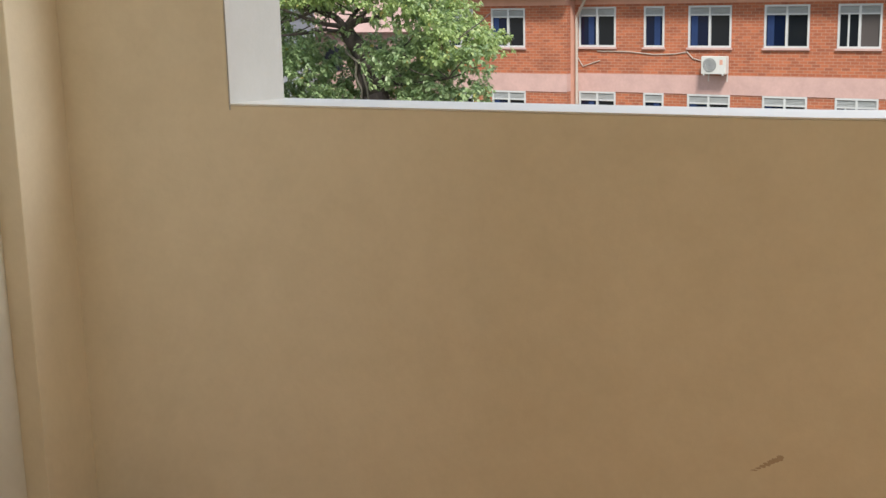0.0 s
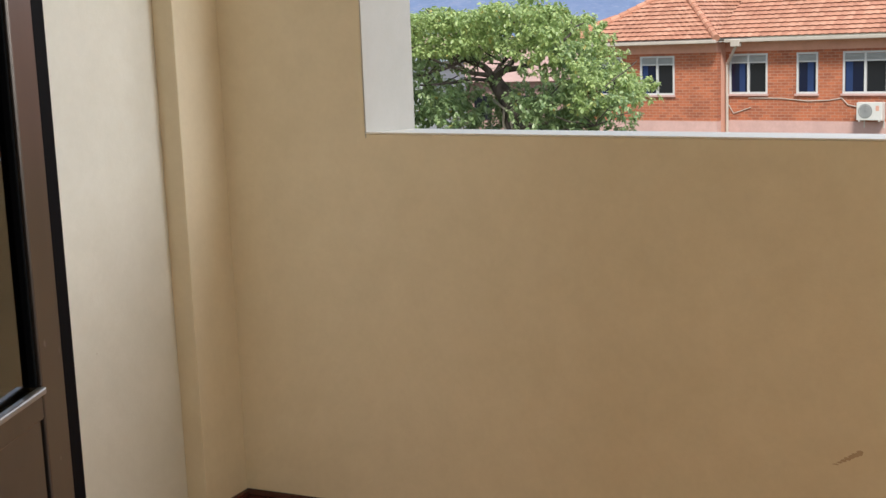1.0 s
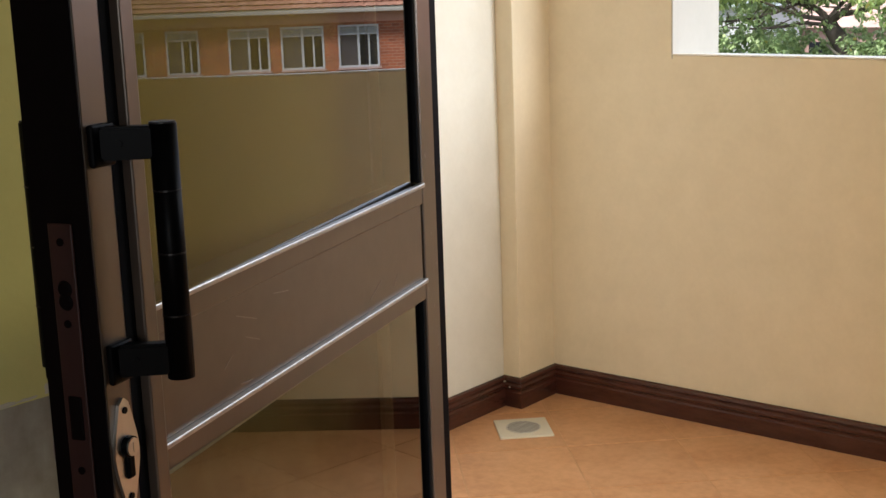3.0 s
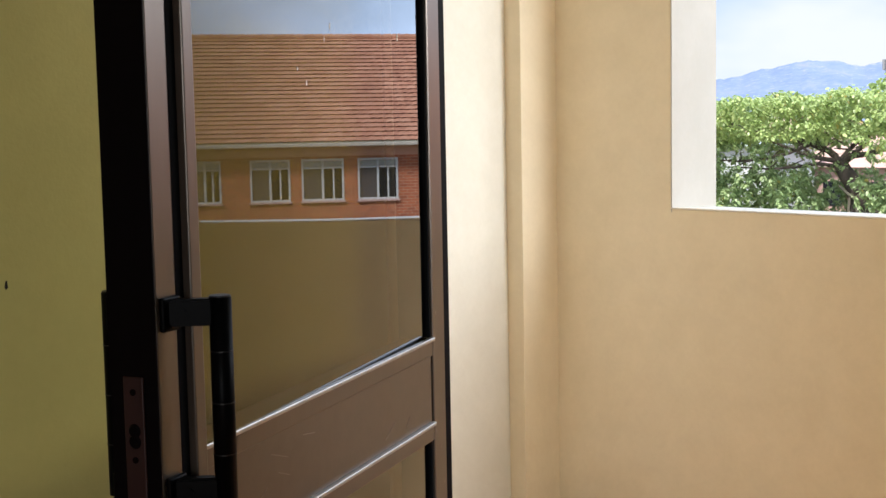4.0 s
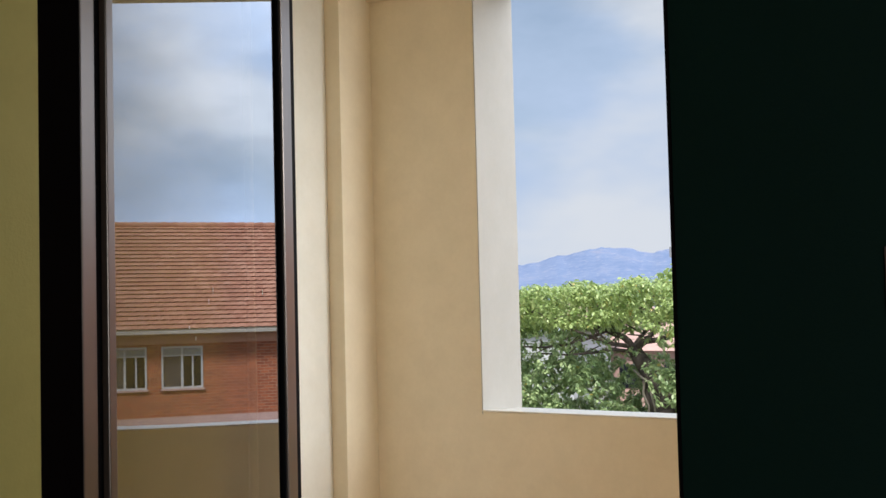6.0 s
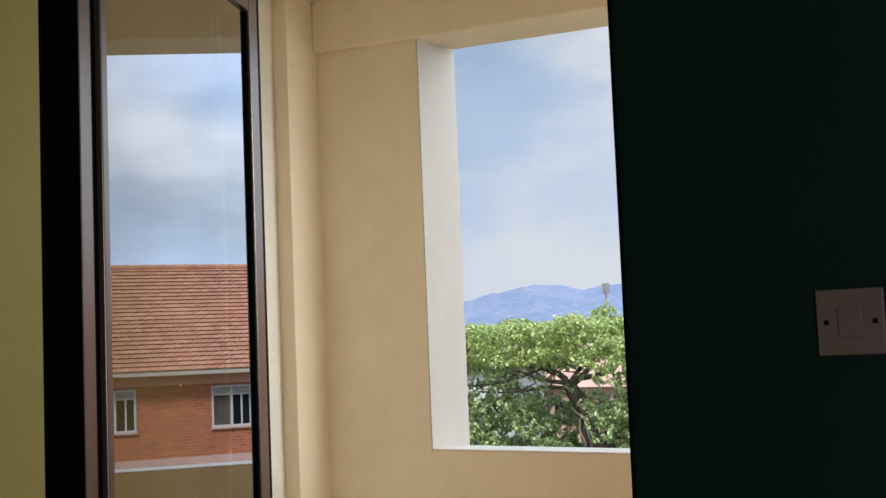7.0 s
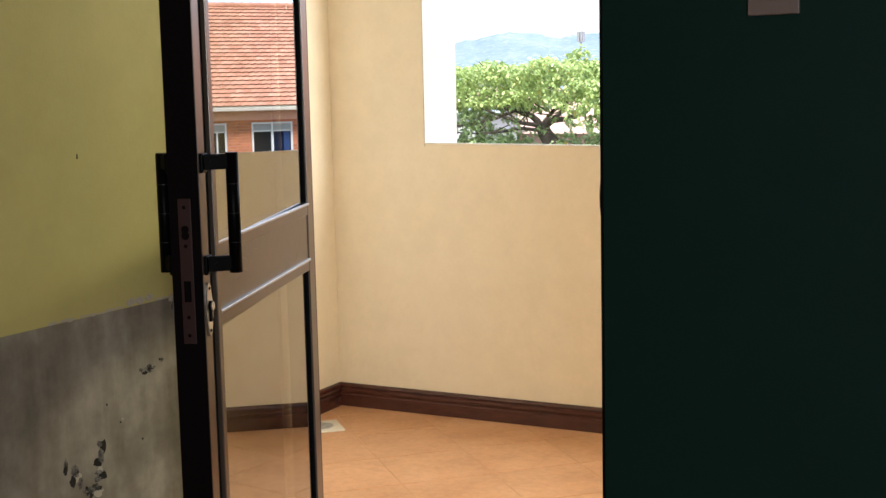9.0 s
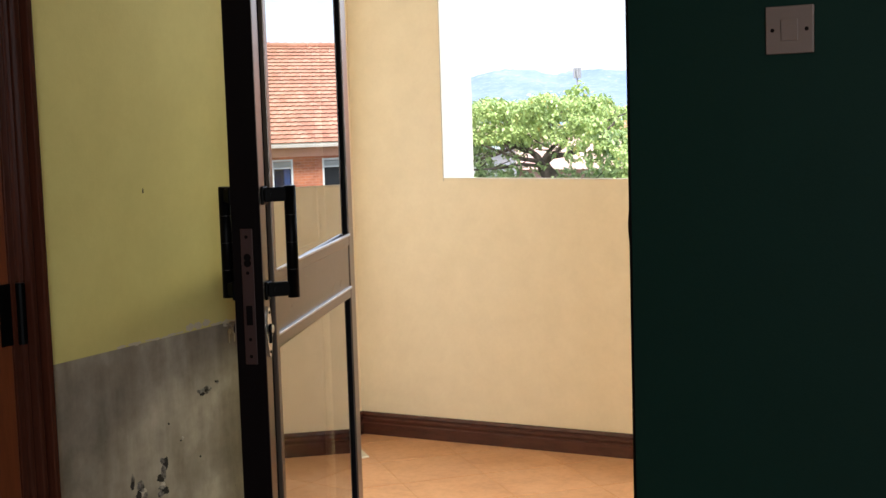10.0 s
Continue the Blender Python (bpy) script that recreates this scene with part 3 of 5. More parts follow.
def leaf_box(name, s0, s1, m0, m1, z0, z1, mat, parent=None, label="", bevel=0.0015):
    bm = bmesh.new()
    box(bm, s0, s1, m0, m1, z0, z1, bevel)
    return part(name, bm, mat, parent or leaf, label)


G0, G1 = 0.0, 0.556                         # glass edges
leaf_box("hinge_stile", S0, -0.001, -THICK, 0.0, 0.012, TOP, BRONZE)
lock_stile = leaf_box("lock_stile", 0.591, S1 - 0.0015, -THICK, 0.0, 0.012, TOP, BRONZE)
# thin sheet over the bronze edge, near black for the shade it lies in
leaf_box("lock_edge", S1 - 0.0014, S1, -THICK + 0.0005, -0.0005, 0.014, TOP - 0.002, DARK_EDGE, lock_stile, "lock stile's edge, shade painted on dark", 0.0)
leaf_box("glazing_bead", G1, 0.573, -THICK + 0.004, 0.005, 0.098, TOP - 0.071, BRONZE)
leaf_box("gasket", 0.5732, 0.5908, -THICK + 0.004, -0.003, 0.098, TOP - 0.071, RUBBER)
for z0, z1 in ((1.0, TOP - 0.071), (0.883, 0.973), (0.098, 0.856)):
    leaf_box("gasket", 0.0, 0.004, -THICK + 0.004, -0.003, z0, z1, RUBBER)
leaf_box("top_rail", -0.0005, 0.5905, -THICK, -0.0005, TOP - 0.07, TOP, BRONZE)
leaf_box("bottom_rail", -0.0005, 0.5905, -THICK, -0.0005, 0.012, 0.0975, BRONZE)


def sagged(ob, fall=0.017):
    """Lowers the lock end of a rail: the leaf hangs a little out of square."""
    for v in ob.data.vertices:
        v.co.z -= fall * max(0.0, v.co.x) / 0.6
    return ob


rail = sagged(leaf_box("middle_rail", -0.0005, 0.5725, -THICK + 0.004, -0.0005, 0.974, 0.996, BRONZE))
sagged(leaf_box("bead", 0.0, G1 + 0.004, -0.003, 0.004, 0.9948, 1.0005, BEAD, rail, "aluminium bead with its highlight painted bright"))
rail = sagged(leaf_box("middle_rail", -0.0005, 0.5725, -THICK + 0.004, -0.0005, 0.857, 0.879, BRONZE))
sagged(leaf_box("bead", 0.0, G1 + 0.004, -0.003, 0.004, 0.8778, 0.8835, BEAD, rail, "aluminium bead with its highlight painted bright"))
sagged(leaf_box("kick_panel", 0.0042, G1 - 0.0005, -0.030, -0.002, 0.8838, 0.9738, PANEL, None, "flat bronze panel with scratches", 0.0))
for z0, z1 in ((1.0, TOP - 0.0705), (0.098, 0.8565)):
    pane = leaf_box("pane", 0.0042, G1 - 0.0002, -0.0135, -0.0085, z0 - 0.012, z1, GLASS, None, "bronze tinted reflective glass pane", 0.0)
    for v in pane.data.vertices:                # seated slightly askew
        if v.co.z < z0:
            v.co.z = z0 - 0.004 - 0.017 * v.co.x / 0.6
        v.co.y += 0.0213 * v.co.x
        if z1 < 1 and v.co.z > z1 - 0.01:
            v.co.z -= 0.017 * v.co.x / 0.6
    pane.data.materials.append(GLASS_BACK)
    pane.data.update()
    for p in pane.data.polygons:
        p.material_index = 0 if p.normal.y > 0.9 else 1
bm = bmesh.new()
for k in range(7):
    rng = random.Random(700 + k)
    s, z, a, q = rng.uniform(0.06, 0.52), rng.uniform(0.89, 0.965), rng.uniform(-0.5, 0.9), rng.uniform(0.008, 0.04)
    box(bm, -q / 2, q / 2, -0.0002, 0.0002, -0.0004, 0.0004, m=Matrix.Translation((s, -0.0018, z - 0.017 * s / 0.6)) @ Matrix.Rotation(a, 4, "Y"))
part("scratch", bm, SCRATCH, leaf, "pale scratches on the panel")
bm = bmesh.new()
rng = random.Random(77)
for k in range(16):
    s_, z_ = rng.uniform(-0.036, -0.006), rng.uniform(0.35, 1.05)
    blot(bm, s_, z_, rng.uniform(0.002, 0.005), rng.uniform(0.002, 0.007), 0.0002, 300 + k, "y", 0.0001, 1)
part("paint_fleck", bm, SCRATCH, leaf, "pale flecks on the hinge stile")
bm = bmesh.new()
for k, (u, z, w, h) in enumerate(((0.33, 1.335, 0.003, 0.006), (0.27, 1.40, 0.002, 0.012), (0.285, 1.385, 0.002, 0.008), (0.08, 1.40, 0.004, 0.01), (0.35, 1.35, 0.004, 0.005))):
    blot(bm, u, z, w, h, 0.0003, 41 + k, "y", -0.0085 + 0.0213 * u, 1)
part("paint_spot", bm, FLAKE, leaf, "dried paint spots on the glass")


def pull_handle(side):
    """A D-shaped bar: two bent brackets with bolts and a round grip with ring joints."""
    f = 1 if side > 0 else -1
    m0 = 0.0 if side > 0 else -THICK
    reach = 0.043 if side > 0 else 0.024
    bm = bmesh.new()
    bs, gs, gm = 0.606, 0.584, m0 + f * reach
    z0, z1 = 0.937, 1.133
    rod(bm, (gs, gm, z0), (gs, gm, z1), 0.0105, seg=20)
    h = part("pull_handle", bm, BLACK_METAL, leaf, "black bar pull handle", True)
    for zz in (z0 + 0.05, (z0 + z1) / 2, z1 - 0.05):
        bm = bmesh.new()
        rod(bm, (gs, gm, zz - 0.0006), (gs, gm, zz + 0.0006), 0.0109, seg=20)
        part("ring", bm, DULL_STEEL, h)
    bm = bmesh.new()
    rod(bm, (gs, gm, z1), (gs, gm, z1 + 0.0015), 0.0098, seg=20)
    part("cap", bm, DULL_STEEL, h)
    for zz in (z0 + 0.016, z1 - 0.0135):
        bm = bmesh.new()
        a, c = Vector((bs, m0 + f * 0.001, 0)), Vector((gs, gm, 0))
        d, w = (c - a), (c - a).normalized()
        o = Vector((-w.y, w.x, 0)) * 0.0065
        ring = [a + o, c + o, c - o, a - o]
        lo = [bm.verts.new((p.x, p.y, zz - 0.0125)) for p in ring]
        hi = [bm.verts.new((p.x, p.y, zz + 0.0125)) for p in ring]
        bm.faces.new(lo)
        bm.faces.new(hi[::-1])
        for k in range(4):
            bm.faces.new((lo[k], hi[k], hi[(k + 1) % 4], lo[(k + 1) % 4]))
        bmesh.ops.recalc_face_normals(bm, faces=bm.faces[:])
        bmesh.ops.bevel(bm, geom=bm.edges[:], offset=0.002, segments=2, affect="EDGES")
        lo, hi = sorted((m0 + f * 0.0003, m0 + f * 0.006))
        box(bm, bs - 0.014, bs + 0.013, lo, hi, zz - 0.017, zz + 0.015, 0.002)
        part("bracket", bm, BLACK_METAL, h)
        q = a + d * 0.32 - o * 1.02
        bm = bmesh.new()
        rod(bm, (q.x, q.y, zz), (q.x - o.x * 0.25, q.y - o.y * 0.25, zz), 0.0032, seg=10)
        part("bolt", bm, BLACK_METAL, h)


pull_handle(1)
pull_handle(-1)
# lock: cylinder with oval rose on the face, long faceplate in the edge
for f, m0 in ((1, 0.0), (-1, -THICK)):
    bm = bmesh.new()
    verts = []
    for k in range(28):
        a = 2 * math.pi * k / 28
        r = 0.0118 + 0.0035 * math.cos(2 * a) ** 2
        verts.append((0.606 + (r if abs(math.cos(a)) > 0.3 else 0.009) * math.cos(a), 0.878 + 0.045 * math.sin(a)))
    lo = [bm.verts.new((s, m0 + f * 0.0002, z)) for s, z in verts]
    hi = [bm.verts.new((s, m0 + f * 0.003, z)) for s, z in verts]
    bm.faces.new(hi)
    for k in range(28):
        bm.faces.new((lo[k], lo[(k + 1) % 28], hi[(k + 1) % 28], hi[k]))
    bmesh.ops.recalc_face_normals(bm, faces=bm.faces[:])
    rose = part("lock_rose", bm, STEEL, leaf, "scratched steel lock rose")
    bm = bmesh.new()
    rod(bm, (0.606, m0 + f * 0.002, 0.884), (0.606, m0 + f * 0.0075, 0.884), 0.0085, seg=18)
    box(bm, 0.6015, 0.6105, min(m0 + f * 0.002, m0 + f * 0.0065), max(m0 + f * 0.002, m0 + f * 0.0065), 0.858, 0.882, 0.002)
    part("lock_cylinder", bm, BLACK_METAL, rose)
    bm = bmesh.new()
    rod(bm, (0.606, m0 + f * 0.0075, 0.884), (0.606, m0 + f * 0.009, 0.884), 0.0072, seg=18)
    box(bm, 0.6052, 0.6068, min(m0 + f * 0.0088, m0 + f * 0.0098), max(m0 + f * 0.0088, m0 + f * 0.0098), 0.880, 0.888)
    part("keyway", bm, STEEL, rose)
    for zz in (0.843, 0.913):
        bm = bmesh.new()
        rod(bm, (0.606, m0 + f * 0.0028, zz), (0.606, m0 + f * 0.0042, zz), 0.0028, seg=10)
        part("screw", bm, DARK_EDGE, rose)
bm = bmesh.new()
box(bm, S1 + 0.0001, S1 + 0.0022, -0.037, -0.015, 0.824, 1.062, 0.001)
plate = part("lock_faceplate", bm, COPPER, leaf, "coppery lock faceplate in the door edge")
for zz in (0.838, 0.868, 0.985, 1.048):
    bm = bmesh.new()
    rod(bm, (S1 + 0.002, -0.026, zz), (S1 + 0.003, -0.026, zz), 0.0032, seg=10)
    part("screw", bm, DARK_EDGE, plate)
bm = bmesh.new()
rod(bm, (S1 + 0.002, -0.026, 1.012), (S1 + 0.004, -0.026, 1.012), 0.007, 0.005, seg=16)
rod(bm, (S1 + 0.002, -0.026, 1.002), (S1 + 0.004, -0.026, 1.002), 0.007, 0.005, seg=16)
part("roller_latch", bm, DARK_EDGE, plate)
bm = bmesh.new()
box(bm, S1 + 0.002, S1 + 0.0032, -0.032, -0.020, 0.893, 0.928, 0.001)
part("dead_bolt", bm, DARK_EDGE, plate)
for zz in (0.25, 1.05, 1.82):
    bm = bmesh.new()
    rod(bm, (S0 - 0.006, -THICK - 0.004, zz - 0.045), (S0 - 0.006, -THICK - 0.004, zz + 0.045), 0.007, seg=12)
    part("hinge", bm, DARK_EDGE, leaf)

# ---- wooden side door in the yellow wall ----
side_door = thing("door_2", "closed varnished brown wooden door with dark casing", "door", kind="structure")
bm = bmesh.new()
box(bm, ROOM_X - 0.045, ROOM_X - 0.001, WD0 + 0.012, WD1 - 0.012, 0.01, WDH - 0.012, 0.002)
side_leaf = part("door_leaf", bm, DOOR_WOOD, side_door)
for y0, y1 in ((WD1 - 0.40, WD1 - 0.12), (WD0 + 0.12, WD0 + 0.40)):
    for z0, z1 in ((0.25, 0.95), (1.12, 1.9)):
        bm = bmesh.new()
        box(bm, ROOM_X - 0.0015, ROOM_X + 0.009, y0, y1, z0, z1, 0.005)
        part("panel", bm, DOOR_WOOD, side_leaf)
for y0, y1 in ((WD1 - 0.0118, WD1 - 0.0005), (WD0 + 0.0005, WD0 + 0.0118)):
    bm = bmesh.new()
    box(bm, ROOM_X - 0.19, ROOM_X + 0.004, y0, y1, 0.0, WDH - 0.0125)
    part("door_lining", bm, CASING, side_door)
for ya, yb, lab in ((WD1 + 0.001, WD1 + 0.060, 1), (WD0 - 0.060, WD0 - 0.001, -1)):
    bm = bmesh.new()
    w = (yb - ya) / 5
    for k, d in enumerate((0.010, 0.024, 0.008, 0.027, 0.009)):
        kk = k if lab > 0 else 4 - k
        box(bm, ROOM_X + 0.0002, ROOM_X + d, ya + kk * w, ya + (kk + 1) * w - 0.0006, 0.0, WDH + 0.06, 0.0025)
    part("casing", bm, CASING, side_door, "dark moulded casing")
bm = bmesh.new()
for k, d in enumerate((0.010, 0.024, 0.008, 0.027, 0.009)):
    box(bm, ROOM_X + 0.0002, ROOM_X + d, WD0 - 0.06, WD1 + 0.06, WDH + 0.061 + k * 0.012, WDH + 0.0724 + k * 0.012, 0.0025)
part("casing", bm, CASING, side_door)
for zz in (0.28, 0.948, 1.8):
    bm = bmesh.new()
    rod(bm, (ROOM_X + 0.010, WD1 + 0.001, zz - 0.05), (ROOM_X + 0.010, WD1 + 0.001, zz + 0.05), 0.0075, seg=12)
    box(bm, ROOM_X - 0.0008, ROOM_X + 0.0015, WD1 - 0.035, WD1 - 0.008, zz - 0.05, zz + 0.05)
    part("hinge", bm, BLACK_METAL, side_door)

# ---- light switch ----
switch = thing("light_switch", "white plastic square light switch, shade darkening its colour, on the dark green wall", "light switch", pose(2.142, ROOM_Y, 1.3855))
bm = bmesh.new()
box(bm, -0.0435, 0.0435, -0.009, -0.0004, -0.0435, 0.0435, 0.002)
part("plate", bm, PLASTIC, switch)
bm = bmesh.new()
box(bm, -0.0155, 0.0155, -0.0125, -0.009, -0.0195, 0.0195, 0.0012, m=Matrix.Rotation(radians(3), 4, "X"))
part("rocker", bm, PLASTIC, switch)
for sx in (-0.031, 0.031):
    bm = bmesh.new()
    rod(bm, (sx, -0.0096, 0), (sx, -0.0088, 0), 0.0038, seg=14)
    part("screw", bm, DARK_EDGE, switch, "dark screw")

# ---- key hook on the wall behind the leaf ----
hook = thing("wall_hook", "small bent metal hook with two hanging keys at the paint edge", "hook", pose(ROOM_X, -2.312, 0.842))
bm = bmesh.new()
blot(bm, 0, 0.008, 0.026, 0.018, 0.003, 8, "x", 0.0004, 1)
part("plate", bm, FLAKE, hook, "flaked pale patch round the hook")
bm = bmesh.new()
rod(bm, (0.001, 0, 0.006), (0.012, 0.002, 0.002), 0.002, seg=8)
rod(bm, (0.012, 0.002, 0.003), (0.012, 0.002, -0.006), 0.002, seg=8)
part("wire", bm, STEEL, hook)
for dy, lean in ((-0.005, -0.12), (0.007, 0.1)):
    bm = bmesh.new()
    rod(bm, (0.0112, dy, -0.008), (0.0128, dy, -0.008), 0.0055, seg=12)
    box(bm, 0.0112, 0.0128, dy - 0.002 + lean * 0.02, dy + 0.002 + lean * 0.02, -0.031, -0.011, 0.0004)
    part("key", bm, STEEL, hook, "small steel key")

# ---- floor drain ----
drain = thing("floor_drain", "square white plastic floor drain with round slotted grating", "drain", pose(0.118, -0.332, 0.0, 0, 0, 45))
bm = bmesh.new()
box(bm, -0.076, 0.076, -0.076, 0.076, -0.003, 0.005, 0.0015)
part("plate", bm, DRAIN_W, drain)
bm = bmesh.new()
rod(bm, (0, 0, 0.0051), (0, 0, 0.0066), 0.05, seg=40)
grate = part("grating", bm, DRAIN_G, drain, "grey round grating")
# no slots are cut: raised grey strips carry their shade as colour
for k in range(-4, 5):
    half = math.sqrt(max(0.0, 0.046 ** 2 - (k * 0.0098) ** 2))
    for a0, a1 in ((-half, -0.016), (-0.013, 0.013), (0.016, half)):
        if a1 - a0 > 0.004:
            bm = bmesh.new()
            box(bm, k * 0.0098 - 0.0022, k * 0.0098 + 0.0022, a0, a1, 0.0066, 0.0071, m=Matrix.Rotation(radians(45), 4, "Z"))
            part("slot", bm, SLOT, grate)

# ---- ground and distance ----
GZ = -7.6
bm = bmesh.new()
N = 40
for i in range(N + 1):
    for j in range(N + 1):
        bm.verts.new((-4000 + 8000 * i / N, -600 + 5200 * j / N, GZ))
bm.verts.ensure_lookup_table()
for i in range(N):
    for j in range(N):
        a = i * (N + 1) + j
        bm.faces.new((bm.verts[a], bm.verts[a + N + 1], bm.verts[a + N + 2], bm.verts[a + 1]))
tagged(new("ground", mesh_of("ground", bm, GROUND)), "dry grass and earth between the buildings", "ground", "", "structure")


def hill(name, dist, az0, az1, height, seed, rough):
    """A far ridge: a sloped sheet with an uneven skyline, its blue haze painted into the material."""
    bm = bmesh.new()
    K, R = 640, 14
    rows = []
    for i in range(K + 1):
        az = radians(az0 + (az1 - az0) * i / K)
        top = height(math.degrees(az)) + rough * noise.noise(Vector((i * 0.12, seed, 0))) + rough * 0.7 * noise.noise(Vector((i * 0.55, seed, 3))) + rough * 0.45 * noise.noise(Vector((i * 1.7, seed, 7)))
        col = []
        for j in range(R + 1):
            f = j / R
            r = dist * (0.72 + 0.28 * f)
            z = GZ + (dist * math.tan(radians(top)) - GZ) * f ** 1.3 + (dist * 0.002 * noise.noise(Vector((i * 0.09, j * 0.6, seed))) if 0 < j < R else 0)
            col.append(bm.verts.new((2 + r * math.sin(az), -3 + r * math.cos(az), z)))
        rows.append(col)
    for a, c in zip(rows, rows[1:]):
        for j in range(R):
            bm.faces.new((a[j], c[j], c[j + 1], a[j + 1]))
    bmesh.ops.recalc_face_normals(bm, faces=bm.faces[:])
    tagged(new(name, mesh_of(name, bm, HILL, True)), "hillside with blue haze painted in, and scattered far houses", "hills", "", "structure")


RIDGE = ((-60, 1.2), (-34, 1.3), (-29.5, 1.75), (-27.5, 2.12), (-26, 2.42), (-24.6, 2.72), (-23.1, 2.74), (-22.1, 2.4), (-20.9, 2.62), (-18.5, 2.5), (-14, 2.2), (0, 1.5), (60, 1.2))


def skyline(az):
    for (a, p), (c, q) in zip(RIDGE, RIDGE[1:]):
        if az <= c:
            f = (az - a) / (c - a)
            return p + (q - p) * (f * f * (3 - 2 * f) * 0.5 + f * 0.5)
    return q


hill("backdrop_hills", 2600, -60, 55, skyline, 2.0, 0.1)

# ---- brick building ----
FAC = pose(-8.5, 46.5, 0, 0, 0, -15.1)      # facade line; x along it, y into the building
building = thing("brick_building", "two-tone red brick building with clay tiled hip roof and white windows", "building", FAC)
EAVE, RIDGE = 0.92, 5.15
WX0, WX1, MX1 = -6.3, -0.35, 34.0           # wing and main block along the facade
WF = -0.7                                   # the wing stands this much forward


def u_of(x):
    return (x + 8.5) * 1.036


wins_top = [(u_of(a), u_of(c), k) for a, c, k in ((-8.68, -7.15, 0), (-6.02, -5.22, 1), (-4.3, -2.69, 0), (-1.51, 0.07, 0), (1.02, 2.47, 2), (5.15, 6.6, 2),
                                                     (7.1, 8.6, 2), (9.0, 10.4, 2), (11.4, 12.5, 2), (13.2, 14.6, 2), (15.4, 16.8, 2), (17.6, 19.0, 2))]
wins_wing = [(-3.75, -2.2, 0), (-5.75, -4.6, 0)]
ROWS = ((-1.2, 0.33), (-4.45, -2.92))


def wall_with_holes(bm, x0, x1, y0, y1, z0, z1, holes):
    """A wall band cut by window holes (x0, x1, z0, z1) that share one height."""
    if not holes:
        box(bm, x0, x1, y0, y1, z0, z1)
        return
    hz0, hz1 = holes[0][2], holes[0][3]
    box(bm, x0, x1, y0, y1, z0, hz0)
    box(bm, x0, x1, y0, y1, hz1, z1)
    at = x0
    for a, c, _, _ in sorted(holes):
        box(bm, at, a, y0, y1, hz0, hz1)
        at = c
    box(bm, at, x1, y0, y1, hz0, hz1)


bands = ((-2.22, 0.42, ROWS[0]), (-5.47, -2.9, ROWS[1]))
for x0, x1, y0, wins in ((WX0, WX1, WF, wins_wing), (WX1 + 0.001, MX1, 0.0, wins_top)):
    for z0, z1, (h0, h1) in bands:
        bm = bmesh.new()
        wall_with_holes(bm, x0, x1, y0, y0 + 0.3, z0, z1, [(a, c, h0, h1) for a, c, _ in wins])
        part("wall", bm, BRICK, building)
    for z0, z1 in ((-2.92, -2.22), (GZ, -5.47)):
        bm = bmesh.new()
        box(bm, x0 - 0.02, x1, y0 - 0.03, y0 + 0.3, z0 + 0.001, z1 - 0.001)
        part("band", bm, PINK, building, "pale pink rendered band")
    bm = bmesh.new()
    box(bm, x0, x1, y0 - 0.03, y0 + 0.3, 0.421, EAVE - 0.12)
    part("frieze", bm, FRIEZE, building, "salmon rendered frieze under the eaves")
bm = bmesh.new()
box(bm, WX1 - 0.3, WX1, WF + 0.301, 0.3, GZ, EAVE - 0.13)
box(bm, WX0, WX0 + 0.3, WF + 0.301, 13, GZ, EAVE - 0.13)
box(bm, MX1 - 0.3, MX1, 0.301, 13, GZ, EAVE - 0.13)
box(bm, WX0, MX1, 13, 13.3, GZ, EAVE - 0.13)
box(bm, WX0 + 0.31, MX1 - 0.31, 1.6, 1.7, GZ, EAVE - 0.2)
part("wall", bm, FRIEZE, building)


def ring_frame(bm, a, c, z0, z1, t, y0, y1):
    """A window frame as one closed rectangular ring."""
    out, inn = ((a, z0), (c, z0), (c, z1), (a, z1)), ((a + t, z0 + t), (c - t, z0 + t), (c - t, z1 - t), (a + t, z1 - t))
    of, nf = [bm.verts.new((x, y0, z)) for x, z in out], [bm.verts.new((x, y0, z)) for x, z in inn]
    ob_, nb = [bm.verts.new((x, y1, z)) for x, z in out], [bm.verts.new((x, y1, z)) for x, z in inn]
    for k in range(4):
        j = (k + 1) % 4
        for f in ((of[k], of[j], nf[j], nf[k]), (ob_[j], ob_[k], nb[k], nb[j]), (of[j], of[k], ob_[k], ob_[j]), (nf[k], nf[j], nb[j], nb[k])):
            bm.faces.new(f)
    bmesh.ops.recalc_face_normals(bm, faces=bm.faces[:])


